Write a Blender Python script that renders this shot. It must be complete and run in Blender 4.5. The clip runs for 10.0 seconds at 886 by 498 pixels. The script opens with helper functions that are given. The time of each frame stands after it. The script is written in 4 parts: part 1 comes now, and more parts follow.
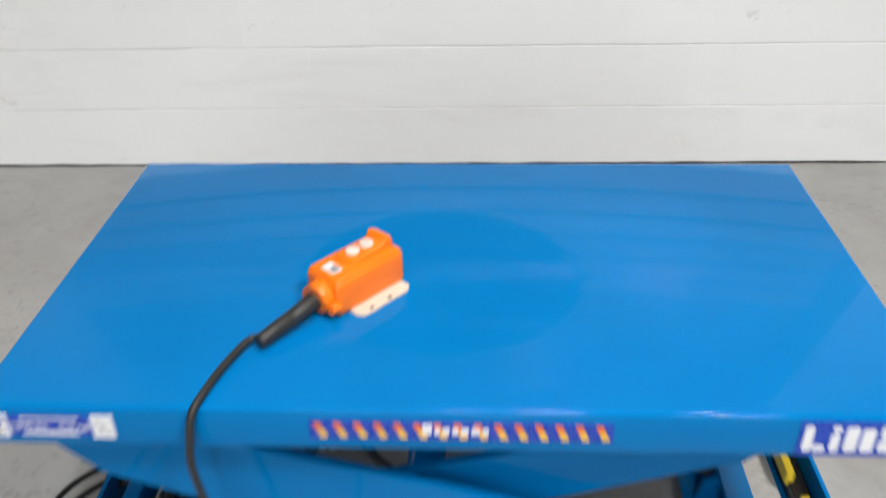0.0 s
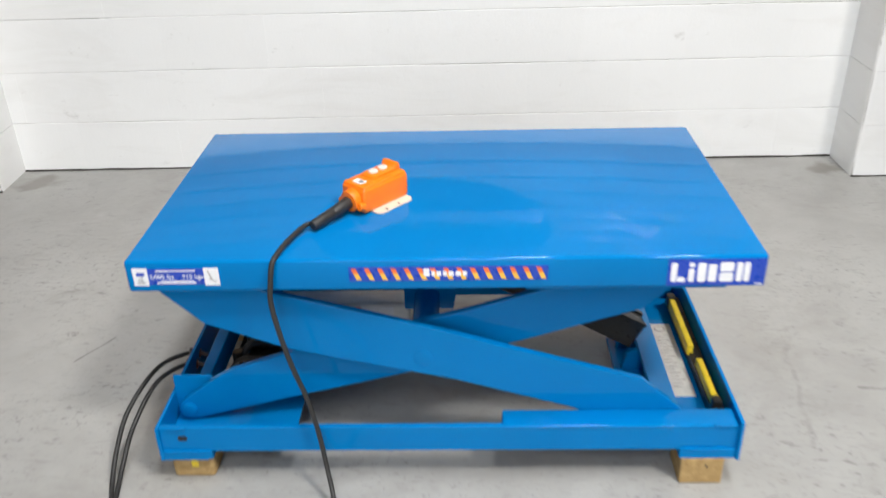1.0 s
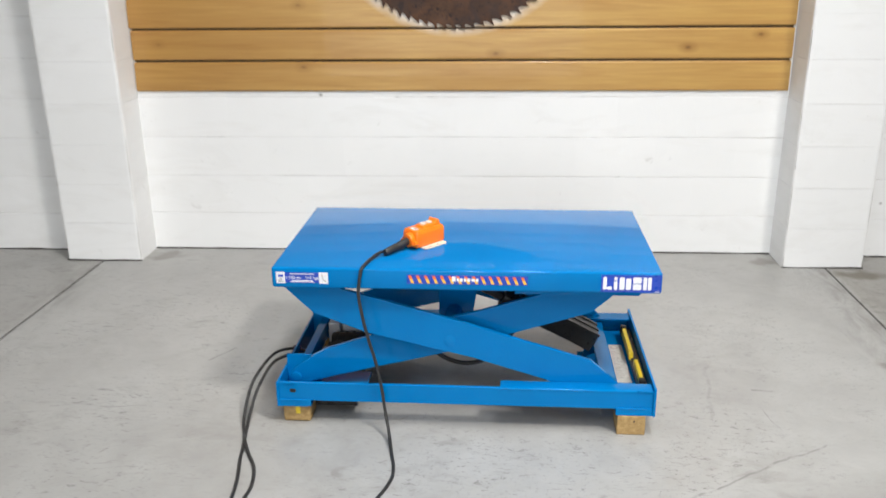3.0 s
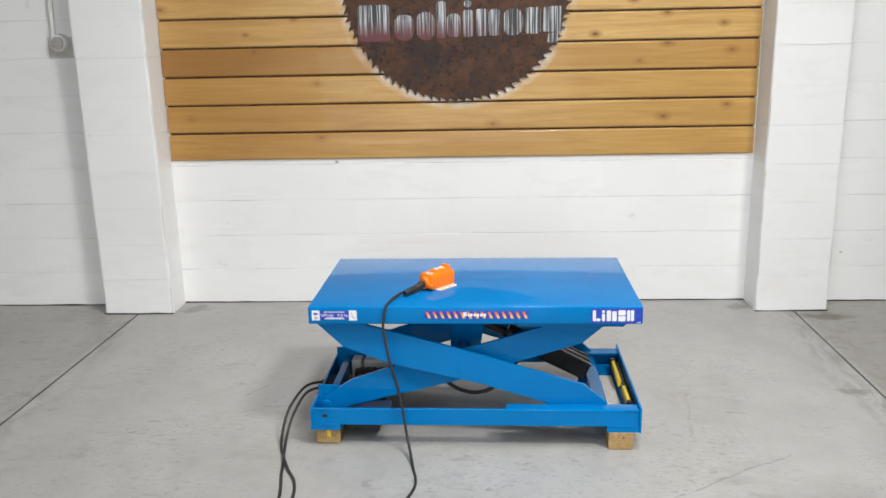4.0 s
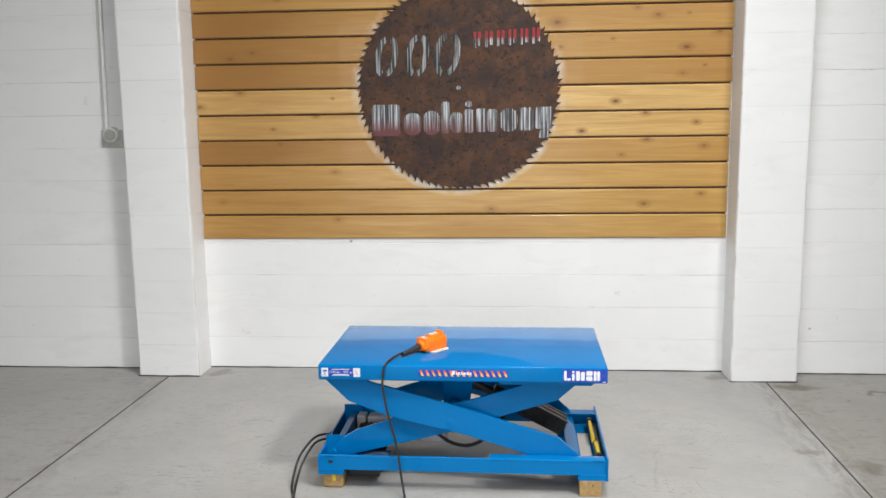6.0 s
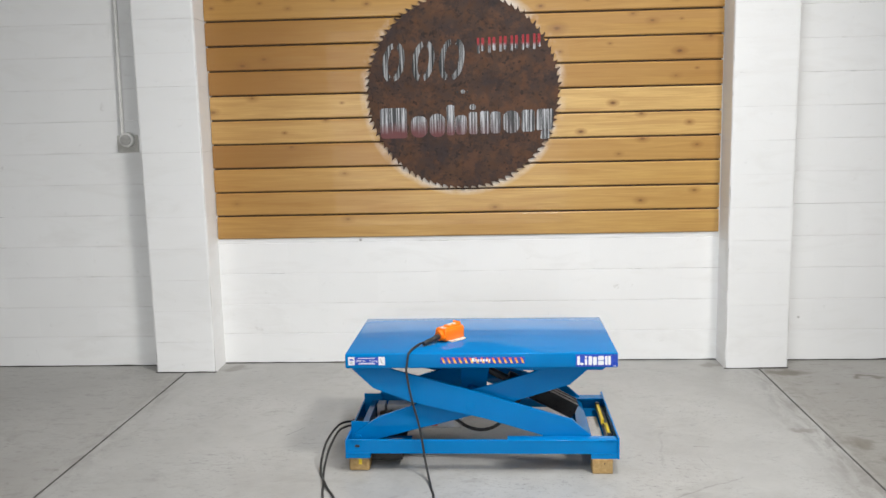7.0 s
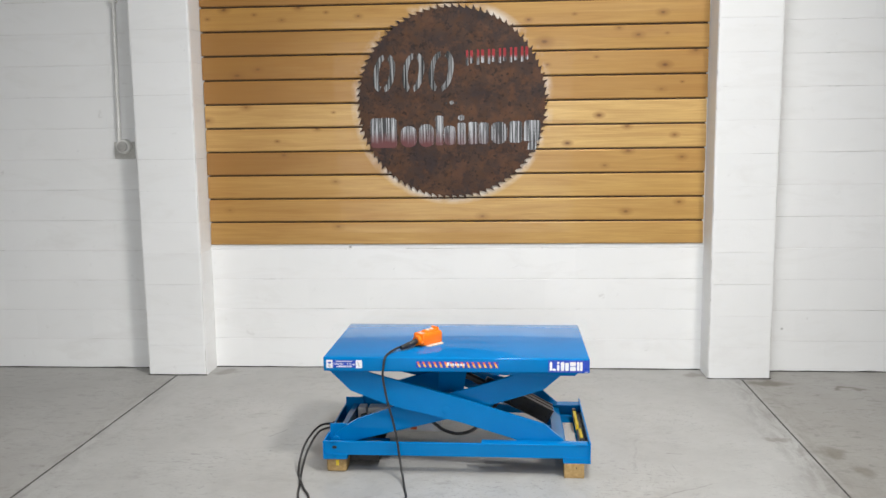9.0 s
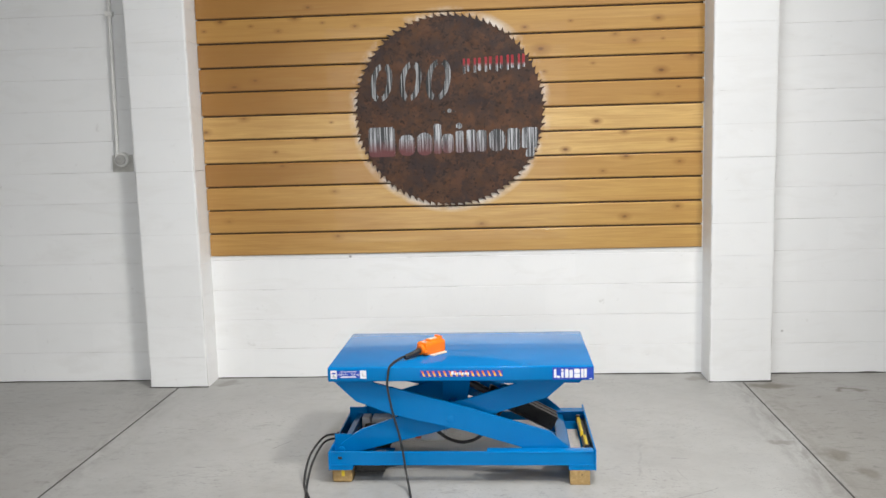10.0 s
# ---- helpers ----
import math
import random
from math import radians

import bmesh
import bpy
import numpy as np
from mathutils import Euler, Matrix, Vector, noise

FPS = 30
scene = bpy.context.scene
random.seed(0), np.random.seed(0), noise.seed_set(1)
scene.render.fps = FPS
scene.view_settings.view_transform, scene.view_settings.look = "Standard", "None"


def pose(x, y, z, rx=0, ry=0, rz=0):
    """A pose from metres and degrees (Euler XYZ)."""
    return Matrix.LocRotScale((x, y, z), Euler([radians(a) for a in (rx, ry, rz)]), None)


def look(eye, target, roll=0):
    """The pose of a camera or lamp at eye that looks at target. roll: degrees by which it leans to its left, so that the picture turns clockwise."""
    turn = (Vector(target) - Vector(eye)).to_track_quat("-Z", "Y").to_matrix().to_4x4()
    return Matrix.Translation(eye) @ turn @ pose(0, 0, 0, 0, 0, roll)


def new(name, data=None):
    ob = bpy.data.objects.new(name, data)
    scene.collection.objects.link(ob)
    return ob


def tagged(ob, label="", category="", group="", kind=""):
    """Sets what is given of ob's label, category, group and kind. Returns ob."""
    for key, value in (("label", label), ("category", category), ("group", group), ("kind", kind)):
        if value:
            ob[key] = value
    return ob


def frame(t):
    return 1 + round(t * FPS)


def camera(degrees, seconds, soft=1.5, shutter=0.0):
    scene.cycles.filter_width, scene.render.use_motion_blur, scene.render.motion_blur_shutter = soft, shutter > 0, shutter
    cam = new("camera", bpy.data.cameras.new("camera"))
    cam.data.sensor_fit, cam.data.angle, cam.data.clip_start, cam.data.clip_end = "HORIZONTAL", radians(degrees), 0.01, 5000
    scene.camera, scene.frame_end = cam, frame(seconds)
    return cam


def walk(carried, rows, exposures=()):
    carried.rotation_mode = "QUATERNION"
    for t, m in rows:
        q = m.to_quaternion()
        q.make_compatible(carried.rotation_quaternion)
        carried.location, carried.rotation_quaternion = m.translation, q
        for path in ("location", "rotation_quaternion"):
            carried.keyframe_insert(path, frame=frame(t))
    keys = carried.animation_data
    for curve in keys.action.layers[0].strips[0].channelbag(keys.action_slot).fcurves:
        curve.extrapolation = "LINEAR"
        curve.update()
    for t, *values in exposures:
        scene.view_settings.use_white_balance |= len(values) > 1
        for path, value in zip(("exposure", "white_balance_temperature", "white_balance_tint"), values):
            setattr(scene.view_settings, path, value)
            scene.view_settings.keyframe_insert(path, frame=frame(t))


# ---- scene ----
cam = camera(55.0, 10.0, shutter=0.5)
PATH = [
    (0, (0.035, -0.777, 1.292), (-0.055, 0.912, 0.225), -1.3),
    (0.2, (0.004, -0.920, 1.294), (-0.049, 0.763, 0.215), 0.2),
    (0.5, (0.001, -1.1, 1.341), (-0.025, 0.613, 0.31), -0.3),
    (0.7, (0.007, -1.209, 1.345), (-0.009, 0.533, 0.364), -0.2),
    (1, (0.05, -1.401, 1.348), (-0.011, 0.355, 0.392), -1.6),
    (1.2, (0.076, -1.540, 1.363), (0.005, 0.222, 0.420), -1.1),
    (1.5, (0.083, -1.703, 1.393), (-0.026, 0.073, 0.48), -1.2),
    (2, (0.048, -1.99, 1.403), (-0.043, -0.212, 0.492), -1.7),
    (2.5, (0.053, -2.239, 1.459), (0.003, -0.398, 0.68), -0.9),
    (3, (0.124, -2.482, 1.494), (-0.019, -0.597, 0.841), -0.6),
    (3.2, (0.142, -2.577, 1.515), (-0.019, -0.679, 0.905), -0.8),
    (4.3, (0.070, -3.054, 1.557), (-0.046, -1.111, 1.096), -1.3),
    (4.5, (0.089, -3.11, 1.573), (-0.037, -1.16, 1.142), -1.1),
    (5, (0.203, -3.26, 1.585), (0.035, -1.303, 1.211), -0.9),
    (5.5, (0.267, -3.374, 1.603), (0.075, -1.412, 1.265), -1.3),
    (5.7, (0.268, -3.396, 1.612), (0.079, -1.431, 1.289), -0.9),
    (6.8, (0.106, -3.661, 1.586), (-0.039, -1.689, 1.285), -1.3),
    (7, (0.086, -3.695, 1.609), (-0.043, -1.723, 1.305), -1.3),
    (7.5, (0.063, -3.747, 1.61), (-0.045, -1.772, 1.309), -1.3),
    (8, (0.136, -3.758, 1.618), (0.001, -1.784, 1.331), -1.6),
    (8.5, (0.234, -3.775, 1.613), (0.067, -1.799, 1.352), -0.4),
    (9, (0.256, -3.778, 1.598), (0.097, -1.804, 1.321), -0.7),
    (9.5, (0.236, -3.776, 1.61), (0.07, -1.802, 1.334), -1.3),
    (10, (0.221, -3.785, 1.617), (0.075, -1.808, 1.352), -1.6),
]
walk(cam, [(t, look(eye, target, roll)) for t, eye, target, roll in PATH],
     exposures=((0, -0.24), (0.5, -0.10), (1.0, -0.03), (1.5, 0.07), (2.0, 0.10), (3.0, 0.0), (4.5, -0.13), (5.5, -0.11), (10, -0.11)))

# ---- light ----
world = bpy.data.worlds.new("hall_air")
world.use_nodes = True
world.node_tree.nodes["Background"].inputs[0].default_value = (0.9, 0.95, 1.0, 1)
world.node_tree.nodes["Background"].inputs[1].default_value = 0.05
scene.world = world


def area_lamp(name, place, target, sx, sy, watts, color, spread=180):
    data = bpy.data.lights.new(name, "AREA")
    data.shape, data.size, data.size_y = "RECTANGLE", sx, sy
    data.energy, data.color, data.spread = watts, color, radians(spread)
    ob = new(name, data)
    ob.matrix_basis = look(place, target)
    return ob


# high-bay lamp that throws the table's shadow back and to the side
area_lamp("bay_lamp", (2.35, -2.35, 4.95), (-0.35, 1.0, 0.15), 0.8, 0.8, 56, (1.0, 0.97, 0.93), 84)
# unseen overhead lamps added as fill, placed to balance the brightness
for lx, ly, lw in ((0.65, -1.05, 108), (-0.1, -5.0, 150)):
    area_lamp("tube_row", (lx, ly, 5.0), (lx, ly, 0), 0.5, 2.6, lw, (0.945, 0.975, 1.0), 140)
# fill lamp added behind the camera, in an opening cut for it
area_lamp("door_daylight", (-0.5, -7.95, 2.0), (-0.4, 1.8, 0.5), 4.2, 3.6, 190, (0.955, 0.98, 1.0))

# ---- materials ----


def material(name, rough=0.5, metal=0.0, color=(0.5, 0.5, 0.5), coat=0.0, spec=0.5):
    m = bpy.data.materials.new(name)
    m.use_nodes = True
    b = m.node_tree.nodes["Principled BSDF"]
    b.inputs["Base Color"].default_value = (*color, 1)
    b.inputs["Roughness"].default_value = rough
    b.inputs["Metallic"].default_value = metal
    b.inputs["Coat Weight"].default_value = coat
    b.inputs["Specular IOR Level"].default_value = spec
    return m, m.node_tree, b


class Web:
    """Short hand for building node webs."""

    def __init__(self, tree):
        self.tree = tree

    def node(self, kind, **inputs):
        n = self.tree.nodes.new(kind)
        for key, value in inputs.items():
            self.set(n, key.replace("_", " "), value)
        return n

    def set(self, n, key, value):
        if isinstance(value, bpy.types.NodeSocket):
            self.tree.links.new(value, n.inputs[key])
        else:
            n.inputs[key].default_value = value

    def coords(self, scale=(1, 1, 1), turn=0.0, world_space=True):
        src = self.node("ShaderNodeNewGeometry").outputs["Position"] if world_space else self.node("ShaderNodeTexCoord").outputs["Object"]
        mp = self.node("ShaderNodeMapping", Vector=src)
        mp.inputs["Scale"].default_value = scale
        mp.inputs["Rotation"].default_value = (0, 0, turn)
        return mp.outputs[0]

    def noise(self, vec, scale, detail=4.0, rough=0.55, distort=0.0):
        return self.node("ShaderNodeTexNoise", Vector=vec, Scale=scale, Detail=detail, Roughness=rough, Distortion=distort).outputs["Fac"]

    def ramp(self, fac, *stops):
        r = self.node("ShaderNodeValToRGB", Fac=fac)
        e = r.color_ramp.elements
        while len(e) < len(stops):
            e.new(0.5)
        for el, (p, c) in zip(e, stops):
            el.position = p
            el.color = (c, c, c, 1) if isinstance(c, (int, float)) else (*c, 1)
        return r.outputs["Color"]

    def mix(self, fac, a, b, mode="MIX"):
        n = self.node("ShaderNodeMix")
        n.data_type, n.blend_type = "RGBA", mode
        for idx, v in ((0, fac), (6, a), (7, b)):
            if isinstance(v, bpy.types.NodeSocket):
                self.tree.links.new(v, n.inputs[idx])
            elif idx == 0:
                n.inputs[0].default_value = v
            else:
                n.inputs[idx].default_value = (*v, 1) if not isinstance(v, (int, float)) else (v, v, v, 1)
        return n.outputs[2]

    def math(self, op, a, b=0.0):
        n = self.node("ShaderNodeMath")
        n.operation = op
        for idx, v in ((0, a), (1, b)):
            if isinstance(v, bpy.types.NodeSocket):
                self.tree.links.new(v, n.inputs[idx])
            else:
                n.inputs[idx].default_value = v
        return n.outputs[0]

    def bump(self, bsdf, height, strength, distance):
        n = self.node("ShaderNodeBump", Height=height, Strength=strength, Distance=distance)
        self.tree.links.new(n.outputs[0], bsdf.inputs["Normal"])


def make_blue():
    m, t, b = material("blue_enamel", 0.2, 0.0, (0.001, 0.2, 0.55), 0.0, 0.14)
    w = Web(t)
    p = w.coords()
    big = w.noise(p, 3.0, 3)
    fine = w.noise(p, 220.0, 2)
    col = w.mix(w.ramp(big, (0.3, 0.0), (0.7, 1.0)), (0.0004, 0.160, 0.438), (0.0008, 0.184, 0.500))
    dust = w.math("MULTIPLY", w.ramp(w.noise(p, 9.0, 8, 0.7), (0.62, 0.0), (0.8, 1.0)), 0.025)
    w.set(b, "Base Color", w.mix(dust, col, (0.25, 0.32, 0.42)))
    w.set(b, "Roughness", w.ramp(w.noise(p, 14.0, 5), (0.3, 0.034), (0.75, 0.085)))
    w.bump(b, w.mix(0.25, w.noise(p, 12.0, 3), fine), 0.025, 0.002)
    return m


def make_wall():
    m, t, b = material("white_block_paint", 0.55, 0.0, (0.8, 0.8, 0.78), 0.0, 0.35)
    w = Web(t)
    p = w.coords()
    big = w.noise(p, 1.1, 4)
    col = w.mix(w.ramp(big, (0.3, 0.0), (0.7, 1.0)), (0.835, 0.830, 0.820), (0.890, 0.886, 0.878))
    rnd = w.node("ShaderNodeObjectInfo").outputs["Random"]
    col = w.mix(w.math("MULTIPLY", rnd, 0.25), col, (0.79, 0.79, 0.78))
    smear = w.ramp(w.noise(w.coords((2.0, 2.0, 7.0)), 1.0, 6, 0.65, 0.8), (0.52, 0.0), (0.70, 1.0))
    col = w.mix(w.math("MULTIPLY", smear, 0.35), col, (0.74, 0.725, 0.70))
    marks = w.ramp(w.noise(p, 16.0, 9, 0.75, 0.6), (0.635, 0.0), (0.69, 1.0))
    col = w.mix(w.math("MULTIPLY", marks, 0.34), col, (0.45, 0.43, 0.40))
    # nail holes and small chips, few and far between
    hole = w.node("ShaderNodeTexVoronoi", Vector=w.coords((1.0, 1.0, 1.2)), Scale=2.3, Randomness=1.0).outputs["Distance"]
    col = w.mix(w.math("MULTIPLY", w.ramp(hole, (0.012, 0.75), (0.030, 0.0)), 1.0), col, (0.22, 0.20, 0.18))
    w.set(b, "Base Color", col)
    w.bump(b, w.mix(0.5, w.noise(p, 90.0, 6, 0.7), w.noise(p, 25.0, 4)), 0.32, 0.005)
    return m


def make_mortar():
    """Painted-over block joints: white in places, open and grimy in others."""
    m, t, b = material("grimy_painted_joint", 0.8, 0.0, (0.6, 0.6, 0.58), 0.0, 0.3)
    w = Web(t)
    p = w.coords()
    open_joint = w.ramp(w.noise(w.coords((2.4, 2.4, 5.0)), 1.0, 6, 0.7), (0.47, 0.0), (0.62, 1.0))
    col = w.mix(open_joint, (0.80, 0.79, 0.775), (0.50, 0.485, 0.46))
    crack = w.ramp(w.noise(p, 6.0, 5, 0.7), (0.60, 0.0), (0.66, 1.0))
    w.set(b, "Base Color", w.mix(w.math("MULTIPLY", crack, 0.7), col, (0.14, 0.13, 0.12)))
    w.bump(b, w.noise(p, 70.0, 4), 0.3, 0.003)
    return m


def make_floor():
    m, t, b = material("worn_grey_floor_paint", 0.42, 0.0, (0.5, 0.5, 0.48), 0.0, 0.45)
    w = Web(t)
    p = w.coords()
    big = w.noise(p, 0.9, 5, 0.6)
    mid = w.noise(p, 5.0, 7, 0.68, 0.5)
    col = w.mix(w.ramp(big, (0.32, 0.0), (0.68, 1.0)), (0.298, 0.290, 0.273), (0.388, 0.382, 0.366))
    col = w.mix(w.ramp(mid, (0.4, 0.0), (0.75, 0.5)), col, (0.465, 0.460, 0.445))
    # thin scuffs in two directions
    zone = w.ramp(w.noise(p, 1.9, 5, 0.65), (0.42, 0.12), (0.60, 1.0))
    s1 = w.math("MULTIPLY", w.ramp(w.noise(w.coords((9, 46, 9), 0.25), 1.0, 6, 0.7, 1.4), (0.60, 0.0), (0.66, 1.0)), 0.7)
    fleck = w.ramp(w.noise(w.coords((22, 48, 20), -0.15), 1.0, 7, 0.78, 0.6), (0.570, 0.0), (0.628, 1.0))
    speck = w.ramp(w.noise(p, 62.0, 8, 0.78, 0.3), (0.576, 0.0), (0.635, 1.0))
    dirt = w.math("MULTIPLY", w.math("MAXIMUM", w.math("MAXIMUM", s1, fleck), speck), zone)
    col = w.mix(w.math("MULTIPLY", dirt, 0.78), col, (0.15, 0.145, 0.135))
    # soft rubbed smudges, gathered in patches
    smudge = w.ramp(w.noise(w.coords((5.5, 9.0, 5.0), 0.4), 1.0, 7, 0.72, 0.8), (0.50, 0.0), (0.68, 1.0))
    patch = w.ramp(w.noise(w.coords((1, 1, 1), 0.9), 1.4, 3, 0.6), (0.46, 0.0), (0.62, 1.0))
    col = w.mix(w.math("MULTIPLY", w.math("MULTIPLY", smudge, patch), 0.55), col, (0.20, 0.19, 0.17))
    # broad patches about the joints: traffic grime with light falloff painted in
    for cx, cy, rx, ry, depth in ((1.80, -0.05, 0.62, 0.75, 0.55), (-2.35, -0.1, 0.6, 0.8, 0.35), (1.25, -0.60, 0.75, 0.75, 0.6)):
        mp = w.node("ShaderNodeMapping", Vector=p)
        mp.inputs["Location"].default_value = (-cx / rx, -cy / ry, 0)
        mp.inputs["Scale"].default_value = (1 / rx, 1 / ry, 0)
        ln = w.node("ShaderNodeVectorMath")
        ln.operation = "LENGTH"
        t.links.new(mp.outputs[0], ln.inputs[0])
        spread = w.ramp(w.math("ADD", ln.outputs["Value"], w.math("MULTIPLY", w.noise(p, 3.0, 6, 0.7), 0.8)), (0.55, depth), (1.35, 0.0))
        col = w.mix(w.math("MULTIPLY", spread, w.ramp(mid, (0.35, 0.5), (0.6, 1.0))), col, (0.19, 0.175, 0.155))
    # grime tracked along the sawn joints
    east = w.node("ShaderNodeSeparateXYZ", Vector=p).outputs["X"]
    rub = w.ramp(w.noise(w.coords((14.0, 4.0, 5.0)), 1.0, 6, 0.72, 0.6), (0.45, 0.0), (0.60, 1.0))
    for jx, reach, depth in ((-1.966, 0.16, 0.50), (1.722, 0.24, 0.65)):
        near = w.ramp(w.math("DIVIDE", w.math("ABSOLUTE", w.math("SUBTRACT", east, jx)), reach), (0.0, depth), (1.0, 0.0))
        col = w.mix(w.math("MULTIPLY", near, rub), col, (0.15, 0.14, 0.125))
    # the slabs beyond the joints are driven on more and are dirtier, with dark tyre rubs
    rubs = w.ramp(w.noise(w.coords((9.0, 20.0, 9.0), 0.5), 1.0, 8, 0.76, 0.9), (0.54, 0.0), (0.62, 1.0))
    for way, edge, depth, rubbed in (("SUBTRACT", 1.722, 0.62, 0.55), ("ADD", 1.966, 0.26, 0.35)):
        past = w.math(way, east, edge)
        past = past if way == "SUBTRACT" else w.math("MULTIPLY", past, -1.0)
        beyond = w.ramp(past, (0.0, 0.0), (0.03, 1.0))
        film = w.math("MULTIPLY", beyond, w.ramp(w.noise(p, 1.7, 6, 0.68), (0.30, 0.6 * depth), (0.62, depth)))
        col = w.mix(film, col, (0.205, 0.188, 0.160))
        col = w.mix(w.math("MULTIPLY", w.math("MULTIPLY", beyond, rubs), rubbed), col, (0.13, 0.12, 0.105))
    stain = w.ramp(w.noise(p, 2.6, 6, 0.62, 1.2), (0.55, 0.0), (0.68, 1.0))
    col = w.mix(w.math("MULTIPLY", stain, 0.25), col, (0.27, 0.26, 0.235))
    warped = w.node("ShaderNodeVectorMath")
    warped.operation = "ADD"
    t.links.new(p, warped.inputs[0])
    less = w.node("ShaderNodeVectorMath")
    less.operation = "MULTIPLY"
    less.inputs[1].default_value = (0.2, 0.2, 0.2)
    t.links.new(w.node("ShaderNodeTexNoise", Vector=p, Scale=9.0, Detail=5.0).outputs["Color"], less.inputs[0])
    t.links.new(less.outputs[0], warped.inputs[1])
    for cx, cy, sx, sy, depth in ((1.86, 1.53, 0.20, 0.07, 0.8), (-1.66, 1.65, 0.13, 0.06, 0.5), (1.45, 1.70, 0.10, 0.07, 0.5), (1.62, 0.55, 0.09, 0.03, 0.5), (1.83, 0.35, 0.07, 0.10, 0.6), (1.90, 0.15, 0.05, 0.09, 0.55), (-0.36, -0.27, 0.03, 0.06, 0.3)):
        mp = w.node("ShaderNodeMapping", Vector=warped.outputs[0])
        mp.inputs["Location"].default_value = (-(cx + 0.1) / sx, -(cy + 0.1) / sy, 0)
        mp.inputs["Scale"].default_value = (1 / sx, 1 / sy, 0)
        ln = w.node("ShaderNodeVectorMath", Vector=mp.outputs[0])
        ln.operation = "LENGTH"
        col = w.mix(w.math("MULTIPLY", w.ramp(ln.outputs["Value"], (0.45, depth), (1.0, 0.0)), 1.0), col, (0.105, 0.088, 0.06))
    # an arched dark smear near the wall
    arch = w.node("ShaderNodeMapping", Vector=warped.outputs[0])
    arch.inputs["Location"].default_value = (-2.41 / 0.10, -1.49 / 0.085, 0)
    arch.inputs["Scale"].default_value = (1 / 0.10, 1 / 0.085, 0)
    ln = w.node("ShaderNodeVectorMath", Vector=arch.outputs[0])
    ln.operation = "LENGTH"
    bow = w.ramp(w.math("ABSOLUTE", w.math("SUBTRACT", ln.outputs["Value"], 0.8)), (0.10, 0.8), (0.34, 0.0))
    upper = w.ramp(w.node("ShaderNodeSeparateXYZ", Vector=arch.outputs[0]).outputs["Y"], (0.0, 0.0), (0.25, 1.0))
    col = w.mix(w.math("MULTIPLY", bow, upper), col, (0.105, 0.088, 0.06))
    wander = w.node("ShaderNodeTexNoise", Vector=p, Scale=5.0, Detail=2.0).outputs["Fac"]
    for cx, cy, length, angle, wide, depth in ((0.85, -0.23, 0.74, 32.5, 0.006, 0.5), (-0.985, 0.515, 0.14, 62.0, 0.0045, 0.8), (1.063, 0.328, 0.085, -5.0, 0.007, 0.6), (1.04, 0.12, 0.14, -80.0, 0.004, 0.5), (-1.30, 0.09, 0.34, 3.0, 0.006, 0.35), (0.875, 0.35, 0.50, 80.0, 0.010, 0.25)):
        shift = w.node("ShaderNodeVectorMath")
        shift.operation = "SUBTRACT"
        t.links.new(p, shift.inputs[0])
        shift.inputs[1].default_value = (cx, cy, 0)
        turned = w.node("ShaderNodeMapping", Vector=shift.outputs[0])
        turned.inputs["Rotation"].default_value = (0, 0, radians(-angle))
        sep = w.node("ShaderNodeSeparateXYZ", Vector=turned.outputs[0])
        across = w.math("ABSOLUTE", w.math("ADD", sep.outputs["Y"], w.math("MULTIPLY", w.math("SUBTRACT", wander, 0.5), 0.07)))
        along = w.math("LESS_THAN", w.math("ABSOLUTE", sep.outputs["X"]), length / 2)
        line = w.math("MULTIPLY", w.ramp(w.math("DIVIDE", across, wide), (0.35, depth), (1.0, 0.0)), along)
        broken = w.ramp(w.noise(p, 30.0, 4, 0.7), (0.40, 0.15), (0.56, 1.0))
        col = w.mix(w.math("MULTIPLY", line, broken), col, (0.12, 0.115, 0.105))
    w.set(b, "Base Color", col)
    w.set(b, "Roughness", w.ramp(mid, (0.3, 0.30), (0.7, 0.46)))
    w.bump(b, w.mix(0.5, mid, w.noise(p, 60.0, 5, 0.6)), 0.12, 0.004)
    return m


